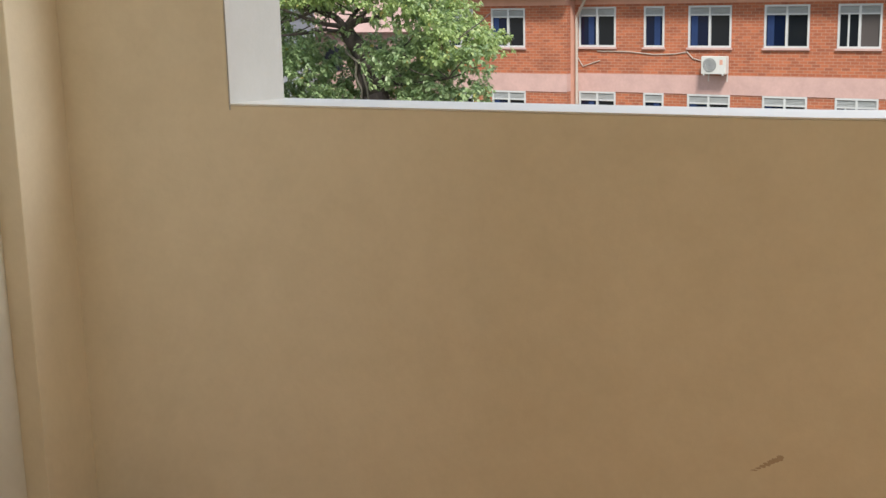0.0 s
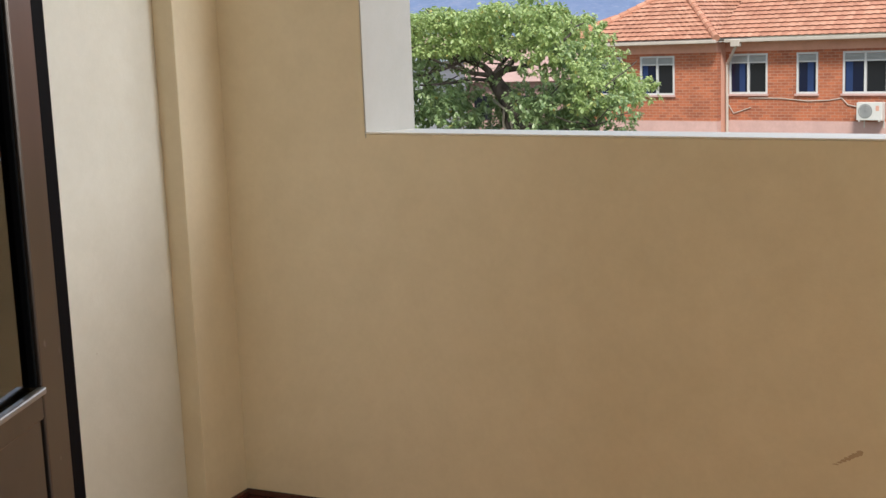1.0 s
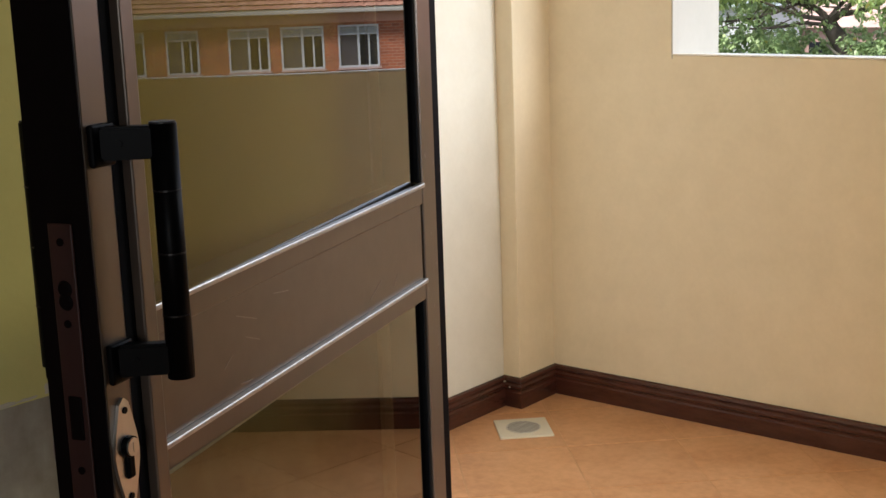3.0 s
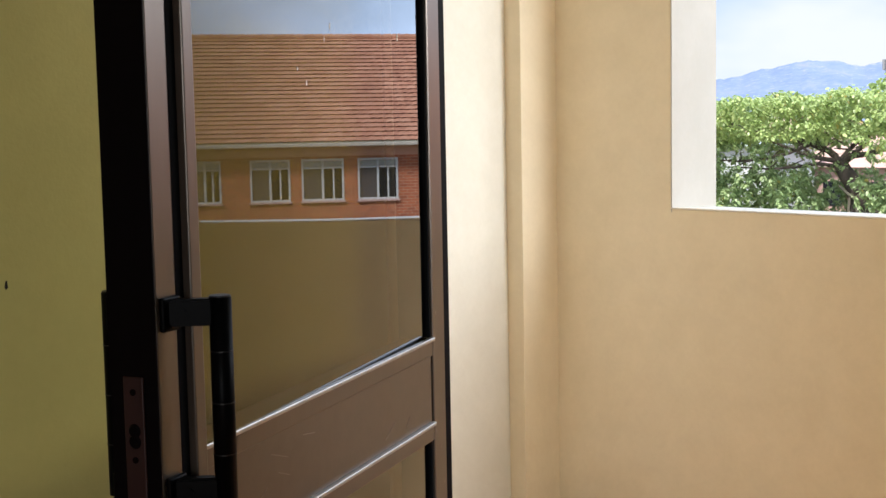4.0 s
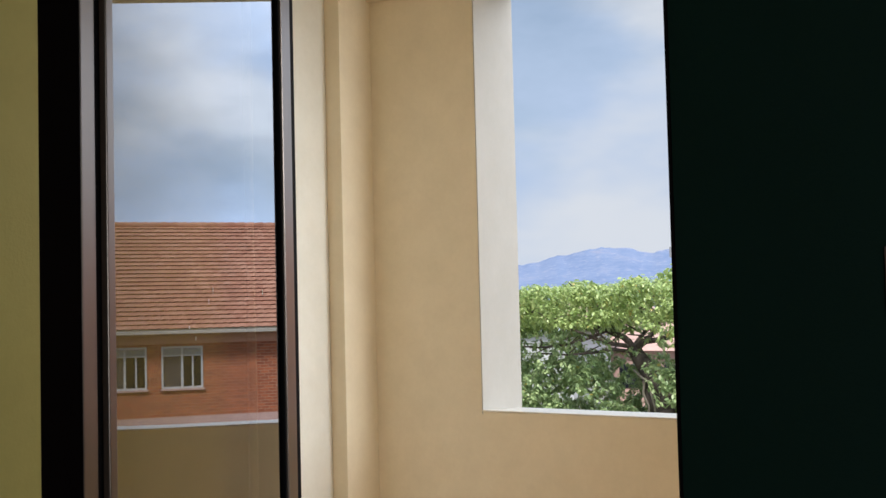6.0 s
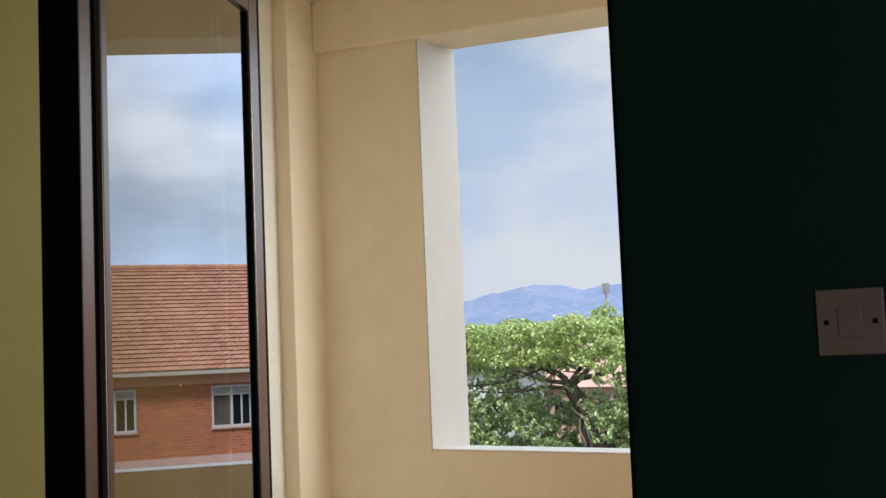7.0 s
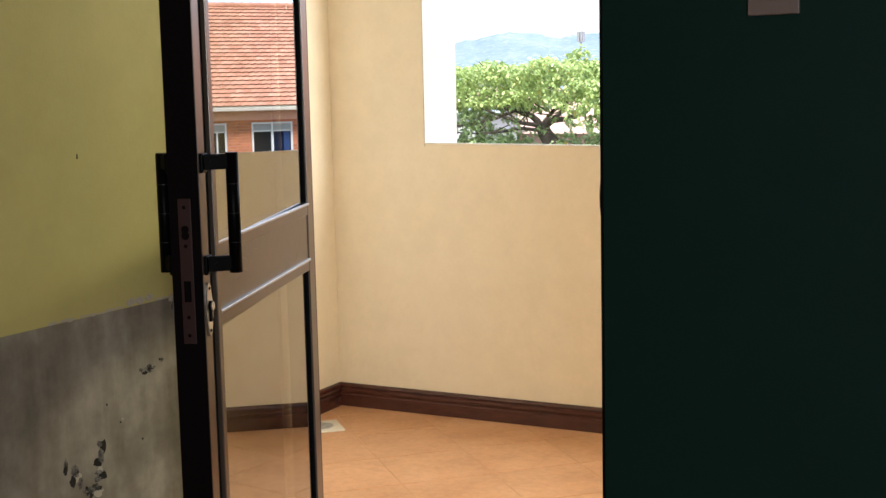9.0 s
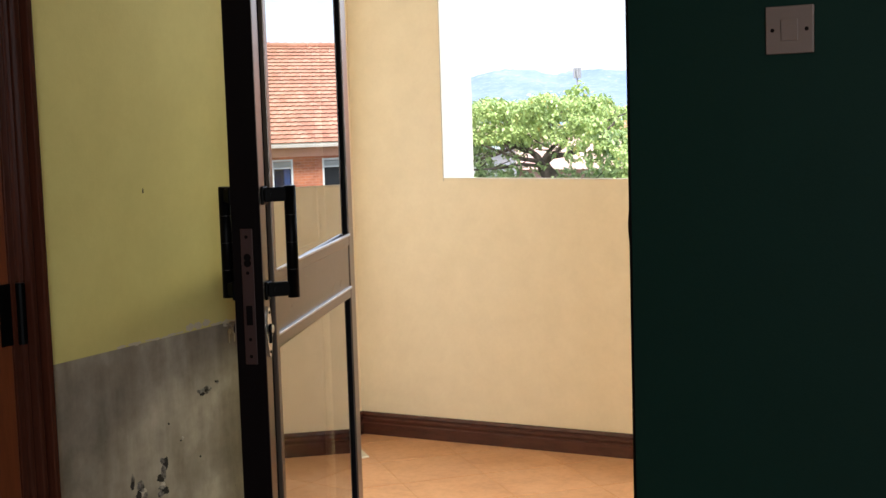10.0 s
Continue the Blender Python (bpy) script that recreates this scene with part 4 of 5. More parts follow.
def window(a, c, z0, z1, y, kind):
    bm = bmesh.new()
    t, d = 0.07, 0.09
    ring_frame(bm, a, c, z0, z1, t, y - 0.03, y + d)
    w = part("window", bm, WIN_FRAME, building, "white framed sliding window with vent strip")
    mid = (a + c) / 2
    bm = bmesh.new()
    box(bm, a + t, c - t, y - 0.02, y + d, z1 - 0.36, z1 - 0.31)
    part("transom", bm, WIN_FRAME, w)
    if c - a > 1.0:
        bm = bmesh.new()
        box(bm, mid - 0.04, mid + 0.04, y - 0.025, y + d, z0 + t, z1 - t)
        part("mullion", bm, WIN_FRAME, w)
    bm = bmesh.new()
    box(bm, a - 0.05, c + 0.05, y - 0.09, y - 0.031, z0 - 0.07, z0 - 0.002)
    part("sill", bm, PINK, w)
    for k in range(5):
        bm = bmesh.new()
        zz = z1 - 0.3 + k * 0.05
        box(bm, a + t, c - t, -0.03, 0.0, -0.02, 0.02, m=Matrix.Translation((0, y + 0.03, zz)) @ Matrix.Rotation(radians(35), 4, "X"))
        part("slat", bm, VENT, w)
    spans = ((a + t, mid - 0.04), (mid + 0.04, c - t)) if c - a > 1.0 else ((a + t, c - t),)
    for k, (p, q) in enumerate(spans):
        mat = (PANE_BLUE if k == 0 else PANE) if kind == 0 else (PANE_BLUE if kind == 1 else (PANE_GREY if k else PANE))
        bm = bmesh.new()
        box(bm, p, q, y + 0.03 + 0.02 * k, y + 0.04 + 0.02 * k, z0 + t, z1 - 0.36)
        part("pane", bm, mat, w)
        if kind < 2 and k == 0:
            bm = bmesh.new()
            w0 = p + (q - p) * (0.5 if (int(a * 7) % 2) else 0.06)
            for j in range(4):
                box(bm, w0 + j * (q - p) * 0.085, w0 + (j + 1) * (q - p) * 0.085, y + 0.018 + 0.004 * (j % 2), y + 0.028, z0 + t, z1 - 0.36)
            part("curtain", bm, CURTAIN, w, "blue curtain")
        if kind == 2 and k == 0:
            bm = bmesh.new()
            box(bm, p + (q - p) * 0.42, p + (q - p) * 0.42 + 0.06, y + 0.005, y + 0.03, z0 + t, z1 - 0.36)
            part("sash_stile", bm, WIN_FRAME, w)


for h0, h1 in ROWS:
    for a, c, k in wins_wing:
        window(a, c, h0, h1, WF, k)
    for a, c, k in wins_top:
        window(a, c, h0, h1, 0.0, k)


def tiled_slope(name, p00, p10, p01, p11, courses, parent):
    """A roof slope from eave edge (p00, p10) to top edge (p01, p11): overlapping courses of rolled tiles, each tile an island."""
    p00, p10, p01, p11 = (np.array(p, float) for p in (p00, p10, p01, p11))
    nrm = np.cross(p10 - p00, p01 - p00)
    nrm /= np.linalg.norm(nrm)
    nrm *= 1 if nrm[2] > 0 else -1
    vs, fs = [], []
    wide = max(np.linalg.norm(p10 - p00), np.linalg.norm(p11 - p01))
    cols = max(2, int(wide / 0.3))
    base = p00 if np.linalg.norm(p10 - p00) > np.linalg.norm(p11 - p01) else p01
    along = (p10 - p00) / np.linalg.norm(p10 - p00)
    for k in range(courses):
        f0, f1 = k / courses, min(1.0, (k + 1.22) / courses)
        l0, r0 = p00 + (p01 - p00) * f0, p10 + (p11 - p10) * f0
        l1, r1 = p00 + (p01 - p00) * f1, p10 + (p11 - p10) * f1
        a0 = (l0 - base) @ along
        a1 = (r0 - base) @ along
        i0, i1 = int(np.floor(a0 / 0.3)), int(np.ceil(a1 / 0.3))
        for i in range(i0, i1):
            s0, s1 = max(i * 0.3, a0), min(i * 0.3 + 0.3, a1)
            if s1 - s0 < 0.02:
                continue
            start = len(vs)
            for j in range(5):
                s = s0 + (s1 - s0) * j / 4
                w = (s - a0) / max(1e-6, a1 - a0)
                lift = 0.02 * (0.5 - 0.5 * math.cos(2 * math.pi * (s / 0.3 - i)))
                lo = l0 + (r0 - l0) * w
                up = l1 + (r1 - l1) * w
                vs.append(tuple(lo + (up - lo) * 0.09 + nrm * (0.01 + lift)))
                vs.append(tuple(lo + nrm * (0.075 + lift)))
                vs.append(tuple(up + nrm * (0.02 + lift)))
            for j in range(4):
                q = start + 3 * j
                fs.append((q, q + 3, q + 4, q + 1))
                fs.append((q + 1, q + 4, q + 5, q + 2))
    me = bpy.data.meshes.new(name)
    me.from_pydata(vs, [], fs)
    me.update()
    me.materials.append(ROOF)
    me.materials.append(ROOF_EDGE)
    # butt faces take the painted shade
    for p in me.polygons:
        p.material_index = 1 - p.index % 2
    ob = new(name, me)
    ob.parent = parent
    return tagged(ob, "weathered orange clay roof tiles with shade painted on their butts", "", "", "stuff")


OV = 0.55
E0, E1, DEP = WX1 - 0.2, MX1 + OV, 13.5
mid_y = 6.4
tiled_slope("roof", (E0, -OV, EAVE), (E1, -OV, EAVE), (E0, mid_y, RIDGE), (E1 - 6, mid_y, RIDGE), 26, building)
tiled_slope("roof", (E1, DEP, EAVE), (WX0 - OV, DEP, EAVE), (E1 - 6, mid_y, RIDGE), (WX0 + 3, mid_y, RIDGE), 26, building)
# hipped end of the wing
wl0, wr0, wy = WX0 - OV, WX1 + 0.25, WF - OV
hx, hy, hz = (wl0 + wr0) / 2, wy + (wr0 - wl0) / 2, EAVE + (wr0 - wl0) / 2 * 0.62
tiled_slope("roof", (wl0, wy, EAVE), (wr0, wy, EAVE), (hx - 0.02, hy, hz), (hx + 0.02, hy, hz), 13, building)
tiled_slope("roof", (wr0, wy, EAVE), (wr0, wy + 6, EAVE), (hx, hy, hz), (hx, hy + 6, hz), 13, building)
tiled_slope("roof", (wl0, wy + 14, EAVE), (wl0, wy, EAVE), (hx, hy + 11, hz), (hx, hy, hz), 13, building)
for a, c in (((wl0, wy, EAVE + 0.05), (hx, hy, hz + 0.08)), ((wr0, wy, EAVE + 0.05), (hx, hy, hz + 0.08)), ((hx, hy, hz + 0.08), (hx, hy + 4, hz + 0.08)),
             ((E0, mid_y, RIDGE + 0.06), (E1 - 6, mid_y, RIDGE + 0.06))):
    bm = bmesh.new()
    a, c = Vector(a), Vector(c)
    k = max(2, int((c - a).length / 0.4))
    for i in range(k):
        rod(bm, a + (c - a) * (i / k), a + (c - a) * ((i + 1.1) / k), 0.15, 0.12, 10)
    part("ridge_tiles", bm, ROOF, building)
for x0, x1, y in ((wl0, wr0, wy), (wr0 + 0.01, E1, -OV)):
    bm = bmesh.new()
    box(bm, x0, x1, y - 0.12, y, EAVE - 0.14, EAVE - 0.01, 0.02)
    box(bm, x0, x1, y + 0.001, y + 0.9, EAVE - 0.11, EAVE - 0.07)
    part("gutter", bm, PIPE, building, "cream gutter along the eaves")
px = WX1 + 0.12
bm = bmesh.new()
box(bm, px + 0.45, px + 0.8, -0.75, -0.5, EAVE - 0.3, EAVE - 0.03, 0.02)
rod(bm, (px + 0.62, -0.62, EAVE - 0.28), (px, -0.12, -0.05), 0.055)
rod(bm, (px, -0.12, 0.03), (px, -0.12, GZ), 0.055)
part("downpipe", bm, PIPE, building, "cream rainwater downpipe")
bm = bmesh.new()
pts = [(u_of(-7.9), -1.36), (u_of(-6.6), -1.37), (u_of(-5.6), -1.47), (u_of(-4.8), -1.44), (u_of(-4.32), -1.36), (u_of(-4.1), -1.6), (u_of(-3.6), -1.72)]
for (a, za), (c, zc) in zip(pts, pts[1:]):
    rod(bm, (a, -0.03, za), (c, -0.03, zc), 0.018, seg=6)
pts = [(u_of(-8.75), -1.55), (u_of(-8.5), -1.95), (u_of(-7.8), -1.72)]
for (a, za), (c, zc) in zip(pts, pts[1:]):
    rod(bm, (a, -0.03, za), (c, -0.03, zc), 0.018, seg=6)
part("cable", bm, PIPE, building, "pale cables looped on the brick")

ac = thing("air_conditioner", "white outdoor air conditioner unit on brackets on the brick wall", "air conditioner", FAC @ pose(u_of(-3.15), -0.35, -2.13))
bm = bmesh.new()
box(bm, -0.47, 0.47, -0.17, 0.17, 0.0, 0.64, 0.02)
part("body", bm, AC_WHITE, ac)
bm = bmesh.new()
rod(bm, (-0.14, -0.171, 0.33), (-0.14, -0.185, 0.33), 0.25, seg=28)
fan = part("fan_grille", bm, AC_DARK, ac)
for r in (0.08, 0.15, 0.21):
    bm = bmesh.new()
    for k in range(20):
        a, c = 2 * math.pi * k / 20, 2 * math.pi * (k + 1) / 20
        rod(bm, (-0.14 + r * math.cos(a), -0.19, 0.33 + r * math.sin(a)), (-0.14 + r * math.cos(c), -0.19, 0.33 + r * math.sin(c)), 0.009, seg=5)
    part("ring", bm, AC_WHITE, fan)
bm = bmesh.new()
box(bm, 0.24, 0.36, -0.174, -0.1705, 0.34, 0.52)
part("sticker", bm, FRIEZE, ac, "small red label")
for x in (-0.36, 0.36):
    bm = bmesh.new()
    box(bm, x - 0.02, x + 0.02, -0.2, 0.35, -0.045, -0.002)
    box(bm, x - 0.02, x + 0.02, 0.31, 0.35, -0.3, -0.045)
    part("bracket", bm, AC_WHITE, ac)

# ---- tree ----
rng = random.Random(11)
TX, TY = -7.2, 24.5                          # foot of the trunk
tree = thing("tree", "broad spreading tree with layered green crown and dark leaning trunk", "tree", pose(TX, TY, GZ))
TM = Matrix.Translation((-TX, -TY, -GZ))


def limb(bm, pts, r0, r1, seg=9):
    """A tapering, slightly crooked branch through plan points, jointed without gaps."""
    pts = [TM @ Vector(p) for p in pts]
    k = len(pts) - 1
    for i in range(k):
        ra, rb = r0 + (r1 - r0) * i / k, r0 + (r1 - r0) * (i + 1) / k
        rod(bm, pts[i], pts[i + 1], ra, rb, seg)
        if i < k - 1:
            bmesh.ops.create_icosphere(bm, subdivisions=1, radius=rb * 0.98, matrix=Matrix.Translation(pts[i + 1]))


def wander(a, c, k, amp):
    a, c = Vector(a), Vector(c)
    return [a + (c - a) * (i / k) + (Vector((rng.uniform(-amp, amp), rng.uniform(-amp, amp), rng.uniform(-amp, amp))) if 0 < i < k else Vector()) for i in range(k + 1)]


bm = bmesh.new()
limb(bm, [(TX, TY, GZ), (-7.7, TY, -4.5), (-8.5, TY, -2.0), (-8.75, TY, -1.1), (-8.8, TY, -0.68), (-8.95, TY, -0.34), (-9.14, TY, -0.07), (-9.34, TY, 0.21), (-9.44, TY, 0.42)], 0.36, 0.15, 12)
part("trunk", bm, BARK, tree, "dark leaning trunk", True)
bm = bmesh.new()
limb(bm, [(-8.6, TY + 0.3, -2.2), (-9.0, TY + 0.1, -1.2), (-9.1, TY, -0.55), (-9.2, TY, -0.25)], 0.14, 0.08, 9)
part("limb", bm, BARK, tree)
# main limbs: start and run of each, first and last radius
for run, r0, r1 in (
        (((-9.4, 0, 0.35), (-9.1, -0.1, 0.54), (-8.73, -0.2, 0.57), (-8.36, -0.3, 0.65), (-8.1, -0.5, 0.78), (-7.5, -0.8, 1.1)), 0.105, 0.04),
        (((-9.12, -0.1, 0.52), (-8.96, 0.1, 0.74), (-8.85, 0.2, 0.96), (-8.6, 0.4, 1.5)), 0.085, 0.03),
        (((-9.43, 0, 0.36), (-9.54, 0, 0.52), (-9.75, 0.1, 0.66), (-9.98, 0.2, 0.71), (-10.27, 0.3, 0.81), (-10.81, 0.3, 0.86), (-11.11, 0.3, 0.98), (-11.6, 0.3, 1.2), (-12.6, 0.2, 1.35)), 0.11, 0.035),
        (((-10.0, 0.2, 0.7), (-10.07, 0.1, 0.92), (-10.13, 0, 1.15), (-10.4, -0.2, 1.6)), 0.075, 0.025),
        (((-9.52, 0, 0.42), (-9.91, -0.3, 0.50), (-10.28, -0.5, 0.66), (-10.9, -0.8, 0.95)), 0.075, 0.025),
        (((-9.5, 0, 0.30), (-9.85, -0.3, 0.36), (-10.31, -0.5, 0.28), (-10.85, -0.7, 0.25), (-11.6, -0.9, 0.3)), 0.06, 0.02),
        (((-10.3, 0.3, 0.78), (-10.67, 0, 0.6), (-11.14, -0.3, 0.47), (-11.7, -0.5, 0.42), (-12.8, -0.6, 0.5)), 0.055, 0.02),
        (((-9.43, 0, 0.4), (-9.5, 0.8, 0.7), (-9.2, 1.5, 1.2)), 0.09, 0.03),
        (((-11.1, 0.3, 0.98), (-12.2, 0.9, 1.2), (-13.6, 1.2, 1.3)), 0.06, 0.02),
        (((-8.9, 0, -0.4), (-8.2, -0.4, -0.35), (-7.3, -0.7, -0.1), (-6.5, -0.9, 0.1)), 0.08, 0.02),
        (((-8.7, 0, -0.8), (-7.8, -0.6, -0.85), (-6.7, -0.9, -0.7)), 0.06, 0.02)):
    bm = bmesh.new()
    pth = [Vector((x, TY + y, z)) for x, y, z in run]
    limb(bm, pth, r0 * 0.82, r1 * 0.82)
    for _ in range(5):
        s_ = rng.choice(pth[1:])
        e_ = s_ + Vector((rng.uniform(-0.8, 0.8), rng.uniform(-0.7, 0.7), rng.uniform(0.1, 0.6)))
        limb(bm, wander(s_, e_, 3, 0.07), r1 * 0.8, 0.012, 6)
    part("limb", bm, BARK, tree)
for run in (((-9.36, -0.2, -0.13), (-9.15, -0.25, -0.3), (-8.97, -0.25, -0.42), (-8.93, -0.25, -0.68), (-8.83, -0.3, -0.95), (-8.8, -0.2, -1.6)),
            ((-8.68, -0.2, -0.78), (-8.45, -0.3, -0.7), (-8.24, -0.35, -0.67), (-7.9, -0.4, -0.68)), ((-9.1, -0.2, -0.35), (-9.14, -0.2, -0.7), (-9.0, -0.2, -1.0), (-9.05, -0.2, -1.6))):
    bm = bmesh.new()
    limb(bm, [(x, TY + y, z) for x, y, z in run], 0.032, 0.022, 7)
    part("vine", bm, VINE, tree, "pale vine climbing the trunk")

CROWN = ((-16.0, 0.7), (-15.2, 1.2), (-13.5, 1.72), (-11.8, 1.92), (-10.8, 2.0), (-10.2, 1.88), (-9.3, 2.05), (-8.6, 2.05), (-7.8, 1.92), (-7.3, 1.66), (-7.05, 1.25), (-6.75, 0.8), (-6.4, 0.42), (-5.85, 0.0), (-5.8, -1.0))


def crown_top(x):
    """Height of the crown's upper outline over the plan."""
    for (a, p), (c, q) in zip(CROWN, CROWN[1:]):
        if x <= c:
            return p + (q - p) * (x - a) / (c - a)
    return -1.0


def spray(vs, fs, c, size, count):
    """A rosette of broad drooping leaves round a twig's end."""
    tilt_x, tilt_y = rng.gauss(0, 0.25), rng.gauss(-0.2, 0.25)
    for _ in range(count):
        yaw, droop, L = rng.uniform(0, 2 * math.pi), rng.uniform(0.0, 1.15), size * rng.uniform(0.7, 1.25)
        W, roll = L * rng.uniform(0.27, 0.36), rng.gauss(0, 0.35)
        out = Vector((math.cos(yaw) * math.cos(droop), math.sin(yaw) * math.cos(droop), -math.sin(droop) + tilt_x * math.cos(yaw) + tilt_y * math.sin(yaw)))
        side = Vector((-math.sin(yaw), math.cos(yaw), roll))
        base = Vector(c) + out * (size * rng.uniform(0.1, 0.55)) + Vector((0, 0, rng.gauss(0, size * 0.3)))
        k = len(vs)
        vs.extend(tuple(p) for p in (base, base + out * (L * 0.35) + side * W, base + out * (L * 0.72) + side * (W * 0.85) - Vector((0, 0, L * 0.05)),
                                     base + out * L - Vector((0, 0, L * 0.16)), base + out * (L * 0.72) - side * (W * 0.85) - Vector((0, 0, L * 0.05)), base + out * (L * 0.35) - side * W))
        fs.append((k, k + 1, k + 2, k + 3))
        fs.append((k, k + 3, k + 4, k + 5))


def leaf_mesh(name, vs, fs, mat, label):
    me = bpy.data.meshes.new(name)
    me.from_pydata([(x - TX, y - TY, z - GZ) for x, y, z in vs], [], fs)
    me.update()
    me.materials.append(mat)
    ob = new(name, me)
    ob.parent = tree
    return tagged(ob, label, "", "", "stuff")


# flat layers of the upper crown, with hollows between them
vs, fs = [], []
made = 0
while made < 4300:
    x, y = rng.uniform(-16.0, -6.0), TY + rng.uniform(-2.2, 2.4)
    top = crown_top(x) + 0.16 * noise.noise(Vector((x * 1.3, y * 0.8, 0.0))) - 0.05 * abs(y - TY)
    deep = 0.95 if x < -8.0 else 1.3
    z = top - deep * rng.random() ** 1.25
    if noise.noise(Vector((x * 1.6, y * 0.9, z * 4.0))) < -0.09 or z < -0.3 or (z < 0.98 and -11.3 < x < -8.2 and y < TY + 0.6):
        continue
    spray(vs, fs, (x, y, z), 0.092, rng.randint(9, 14))
    made += 1
for x, z, k in ((-8.54, 2.24, 5), (-8.32, 2.28, 6), (-8.05, 2.08, 5), (-9.0, 2.14, 4), (-10.75, 2.08, 3)):   # sprouts on the skyline
    for _ in range(k):
        spray(vs, fs, (x + rng.gauss(0, 0.1), TY + rng.uniform(-0.3, 0.3), z - rng.random() * 0.25), 0.15, 8)
leaf_mesh("crown", vs, fs, LEAF_TOP, "flat layered crown of broad yellowish green leaves")
vs, fs = [], []
made = 0
while made < 5600:
    x, z = rng.uniform(-15.5, -5.9), rng.uniform(-2.6, 1.1)
    y = TY + rng.uniform(-1.5, 2.0)
    if z > crown_top(x) - 0.2 or (x > -7.2 and y > TY + 0.2):
        continue
    lean = -9.44 + max(0.0, 0.42 - z) * 0.5        # where the trunk stands at that height
    if x < -8.0 and z > 0.12 + 0.25 * noise.noise(Vector((x * 0.9, 4.0, 0.0))):
        keep = 0.07 if x > -10.0 else 0.34          # open space among the limbs
    elif y > TY + 0.6:
        keep = 1.0                                  # foliage behind the trunk
    elif abs(x - lean + 0.02) < 0.5 and z > -1.3:
        keep = 0.0
    else:
        keep = 1.0
    if rng.random() > keep or noise.noise(Vector((x * 1.5, y * 0.8, z * 2.2))) < -0.11:
        continue
    spray(vs, fs, (x, y, z), 0.1, rng.randint(9, 14))
    made += 1
for k in range(420):                                     # deeper foliage behind the trunk
    spray(vs, fs, (rng.uniform(-10.2, -7.7), TY + rng.uniform(1.0, 2.4), rng.uniform(-2.2, 0.22)), 0.1, rng.randint(9, 14))
for x, z in ((-7.85, -0.18), (-7.7, -0.1), (-7.6, -0.25)):
    spray(vs, fs, (x, TY - 1.6, z), 0.1, 10)
leaf_mesh("lower_foliage", vs, fs, LEAF_LOW, "drooping lower foliage of cooler green leaves with dark gaps")


# ---- far houses and mast ----
def far_house(label, x, y, w, d, z_eave, rise, roof_mat, turn, wall_mat=HOUSE_WALL):
    h = thing("house", label, "house", pose(x, y, GZ, 0, 0, turn), "far houses")
    bm = bmesh.new()
    box(bm, -w / 2, w / 2, -d / 2, d / 2, 0, z_eave - GZ)
    part("wall", bm, wall_mat, h)
    bm = bmesh.new()
    z0 = z_eave - GZ + 0.01
    e = [bm.verts.new((sx * (w / 2 + 0.5), sy * (d / 2 + 0.5), z0)) for sx, sy in ((-1, -1), (1, -1), (1, 1), (-1, 1))]
    r = [bm.verts.new((sx * max(0.3, w / 2 - d / 2), 0, z0 + rise)) for sx in (-1, 1)]
    for f in ((e[0], e[1], r[1], r[0]), (e[1], e[2], r[1]), (e[2], e[3], r[0], r[1]), (e[3], e[0], r[0]), (e[3], e[2], e[1], e[0])):
        bm.faces.new(f)
    part("roof", bm, roof_mat, h)
    for k in range(int(w / 3)):
        bm = bmesh.new()
        box(bm, -w / 2 + 1 + k * 3, -w / 2 + 2.2 + k * 3, -d / 2 - 0.04, -d / 2 - 0.005, z_eave - GZ - 2.2, z_eave - GZ - 0.8)
        part("window", bm, PANE, h)


far_house("far white walled house with pale metal roof", -31.6, 61, 8.2, 6, 0.15, 0.5, HOUSE_WHITE_ROOF, 4)
far_house("far pink house with faded pink tiled roof", -24.5, 70, 13, 10, -1.2, 2.7, HOUSE_PINK, -8, HOUSE_PINK)
far_house("far house with faded pink roof", -42, 92, 20, 12, -0.6, 2.4, HOUSE_PINK, 12)
far_house("far house with orange tiled roof", -30, 110, 16, 10, 0.6, 2.4, HOUSE_ORANGE, -15)

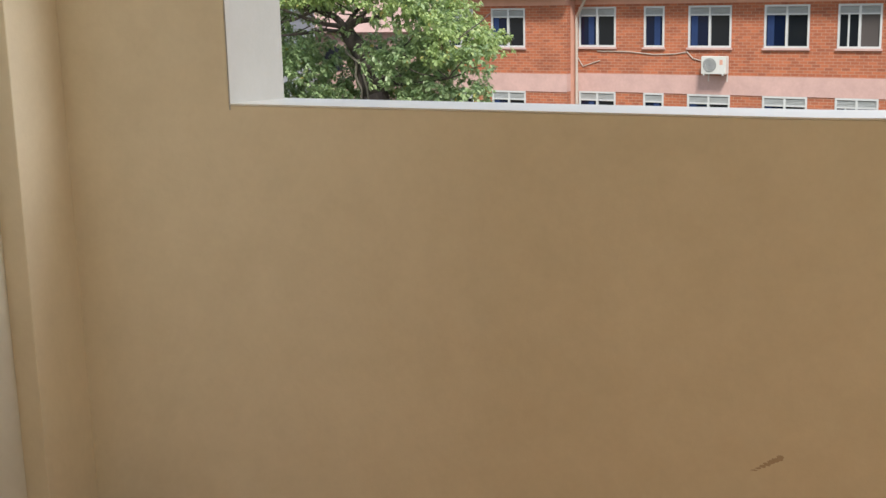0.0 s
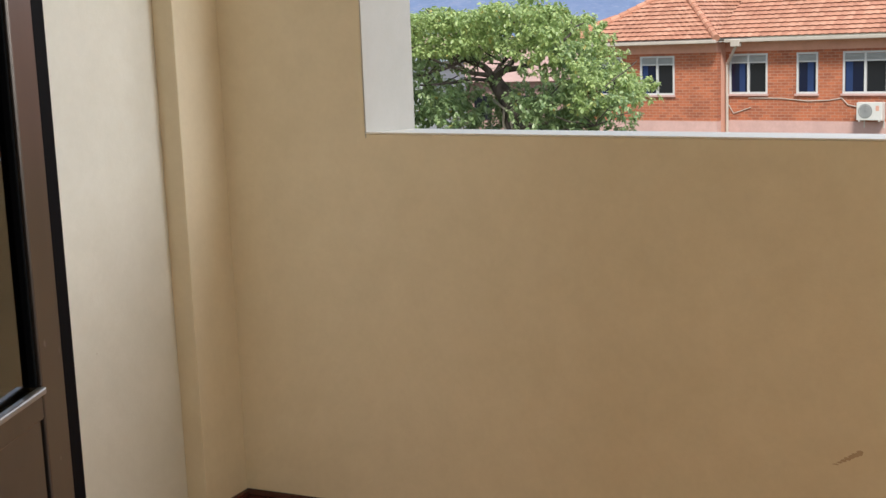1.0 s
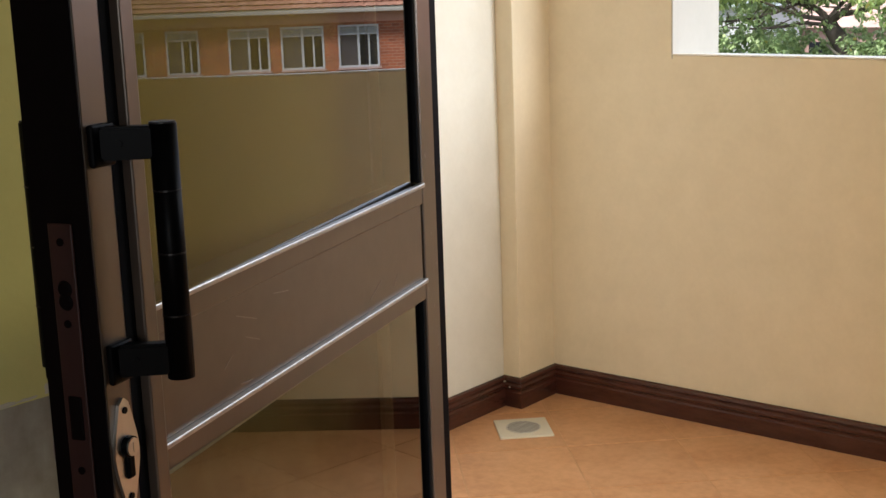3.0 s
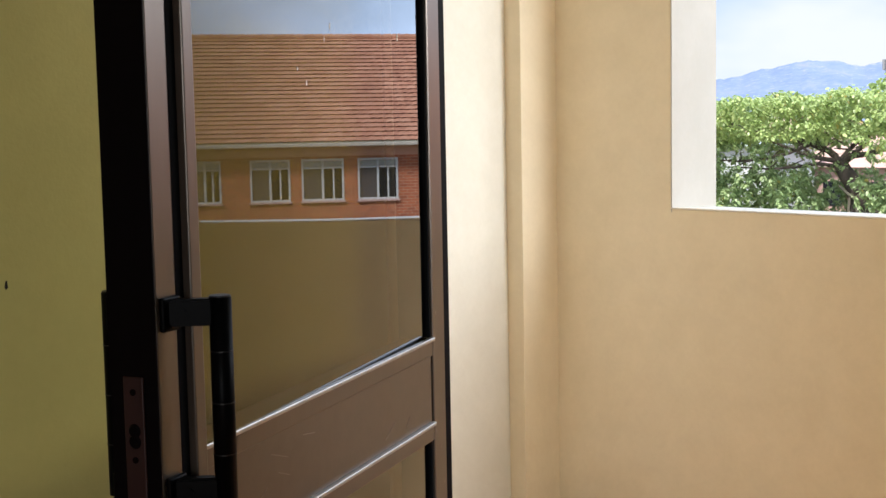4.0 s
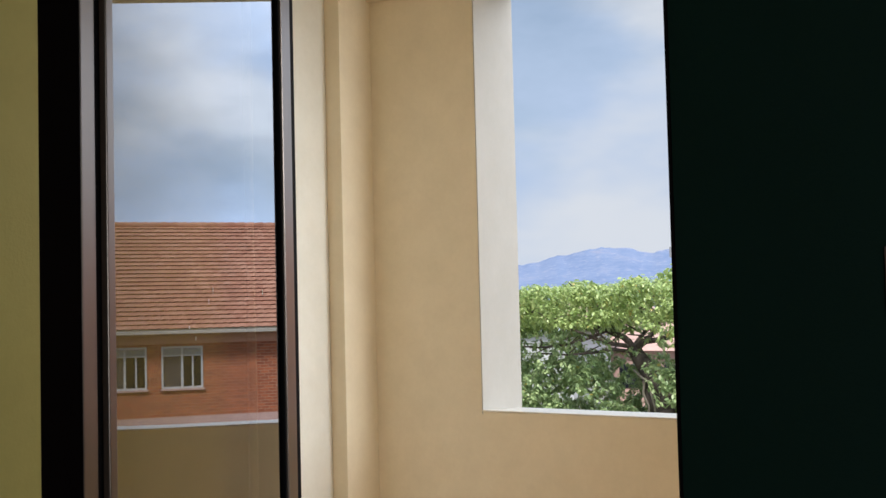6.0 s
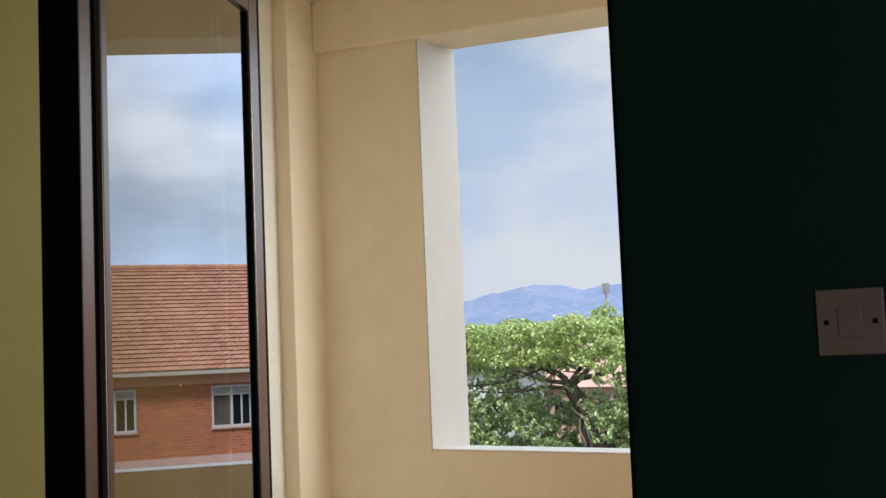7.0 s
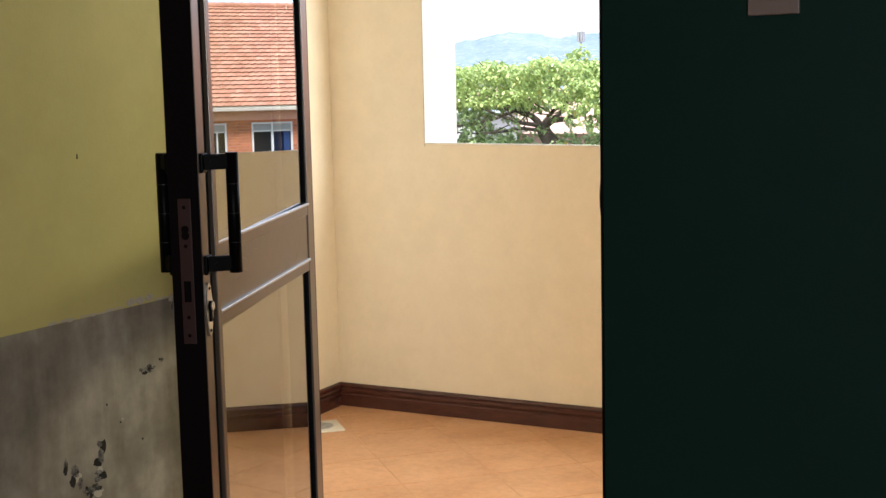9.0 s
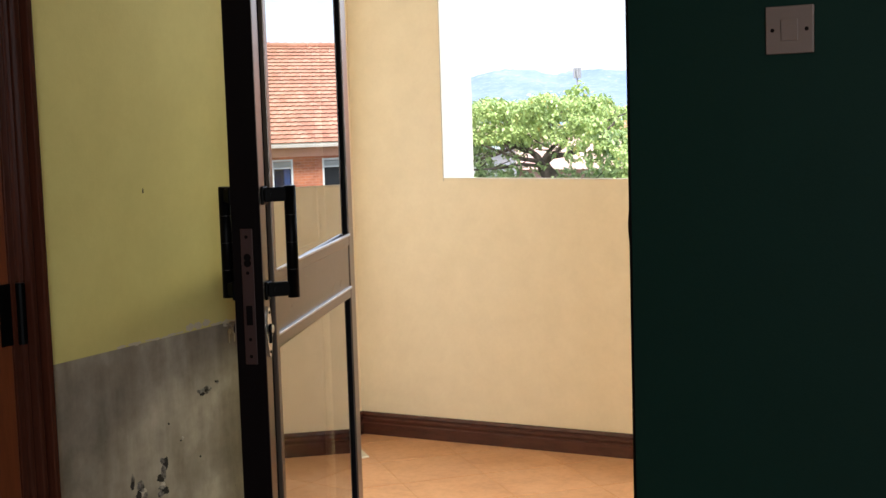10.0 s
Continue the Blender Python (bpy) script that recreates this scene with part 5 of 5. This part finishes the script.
mast = thing("radio_mast", "distant slender radio mast with boxy antenna head", "mast", pose(2.644 + 300 * math.sin(radians(-21.03)), -4.25 + 300 * math.cos(radians(-21.03)), GZ))
bm = bmesh.new()
rod(bm, (0, 0, 0), (0, 0, 22.6), 0.4, 0.22, 8)
part("pole", bm, MAST_GREY, mast)
for k in range(6):
    a = k * math.pi / 3
    bm = bmesh.new()
    box(bm, 0.7 * math.cos(a) - 0.22, 0.7 * math.cos(a) + 0.22, 0.7 * math.sin(a) - 0.22, 0.7 * math.sin(a) + 0.22, 20.4, 22.8)
    part("antenna", bm, MAST_GREY, mast)

# ---- floor tiles, laid diagonally ----
PITCH, JOINT = 0.305, 0.003


def clip(poly, axis, value, keep_less):
    out = []
    for i, p in enumerate(poly):
        q = poly[(i + 1) % len(poly)]
        ip, iq = (p[axis] <= value) == keep_less, (q[axis] <= value) == keep_less
        if ip:
            out.append(p)
        if ip != iq:
            t = (value - p[axis]) / (q[axis] - p[axis])
            out.append((p[0] + t * (q[0] - p[0]), p[1] + t * (q[1] - p[1])))
    return out


step = PITCH * math.sqrt(2)
for i in range(-2, 18):
    for j in range(-8, 20):
        p0, q0 = -0.08 + i * step, 0.68 - 2 * step + j * step
        g = JOINT / 2 * math.sqrt(2)
        poly = [((p + q) / 2, (p - q) / 2) for p, q in ((p0 + g, q0 + g), (p0 + step - g, q0 + g), (p0 + step - g, q0 + step - g), (p0 + g, q0 + step - g))]
        for axis, v, less in ((0, LEFT_X + 0.001, False), (0, END_X - 0.001, True), (1, HANG_Y + 0.001, False), (1, WALL_IN - 0.001, True)):
            if poly:
                poly = clip(poly, axis, v, less)
        if len(poly) < 3:
            continue
        area = 0.5 * abs(sum(a[0] * c[1] - c[0] * a[1] for a, c in zip(poly, poly[1:] + poly[:1])))
        if area < 0.0006:
            continue
        cx_, cy_ = sum(p[0] for p in poly) / len(poly), sum(p[1] for p in poly) / len(poly)
        bm = bmesh.new()
        top = [bm.verts.new((x + (cx_ - x) * 0.006, y + (cy_ - y) * 0.006, 0.0)) for x, y in poly]
        low = [bm.verts.new((x, y, -0.0025)) for x, y in poly]
        bm.faces.new(top)
        for k in range(len(poly)):
            bm.faces.new((low[k], low[(k + 1) % len(poly)], top[(k + 1) % len(poly)], top[k]))
        bmesh.ops.recalc_face_normals(bm, faces=bm.faces[:])
        part("tile", bm, TILE, balcony_floor)
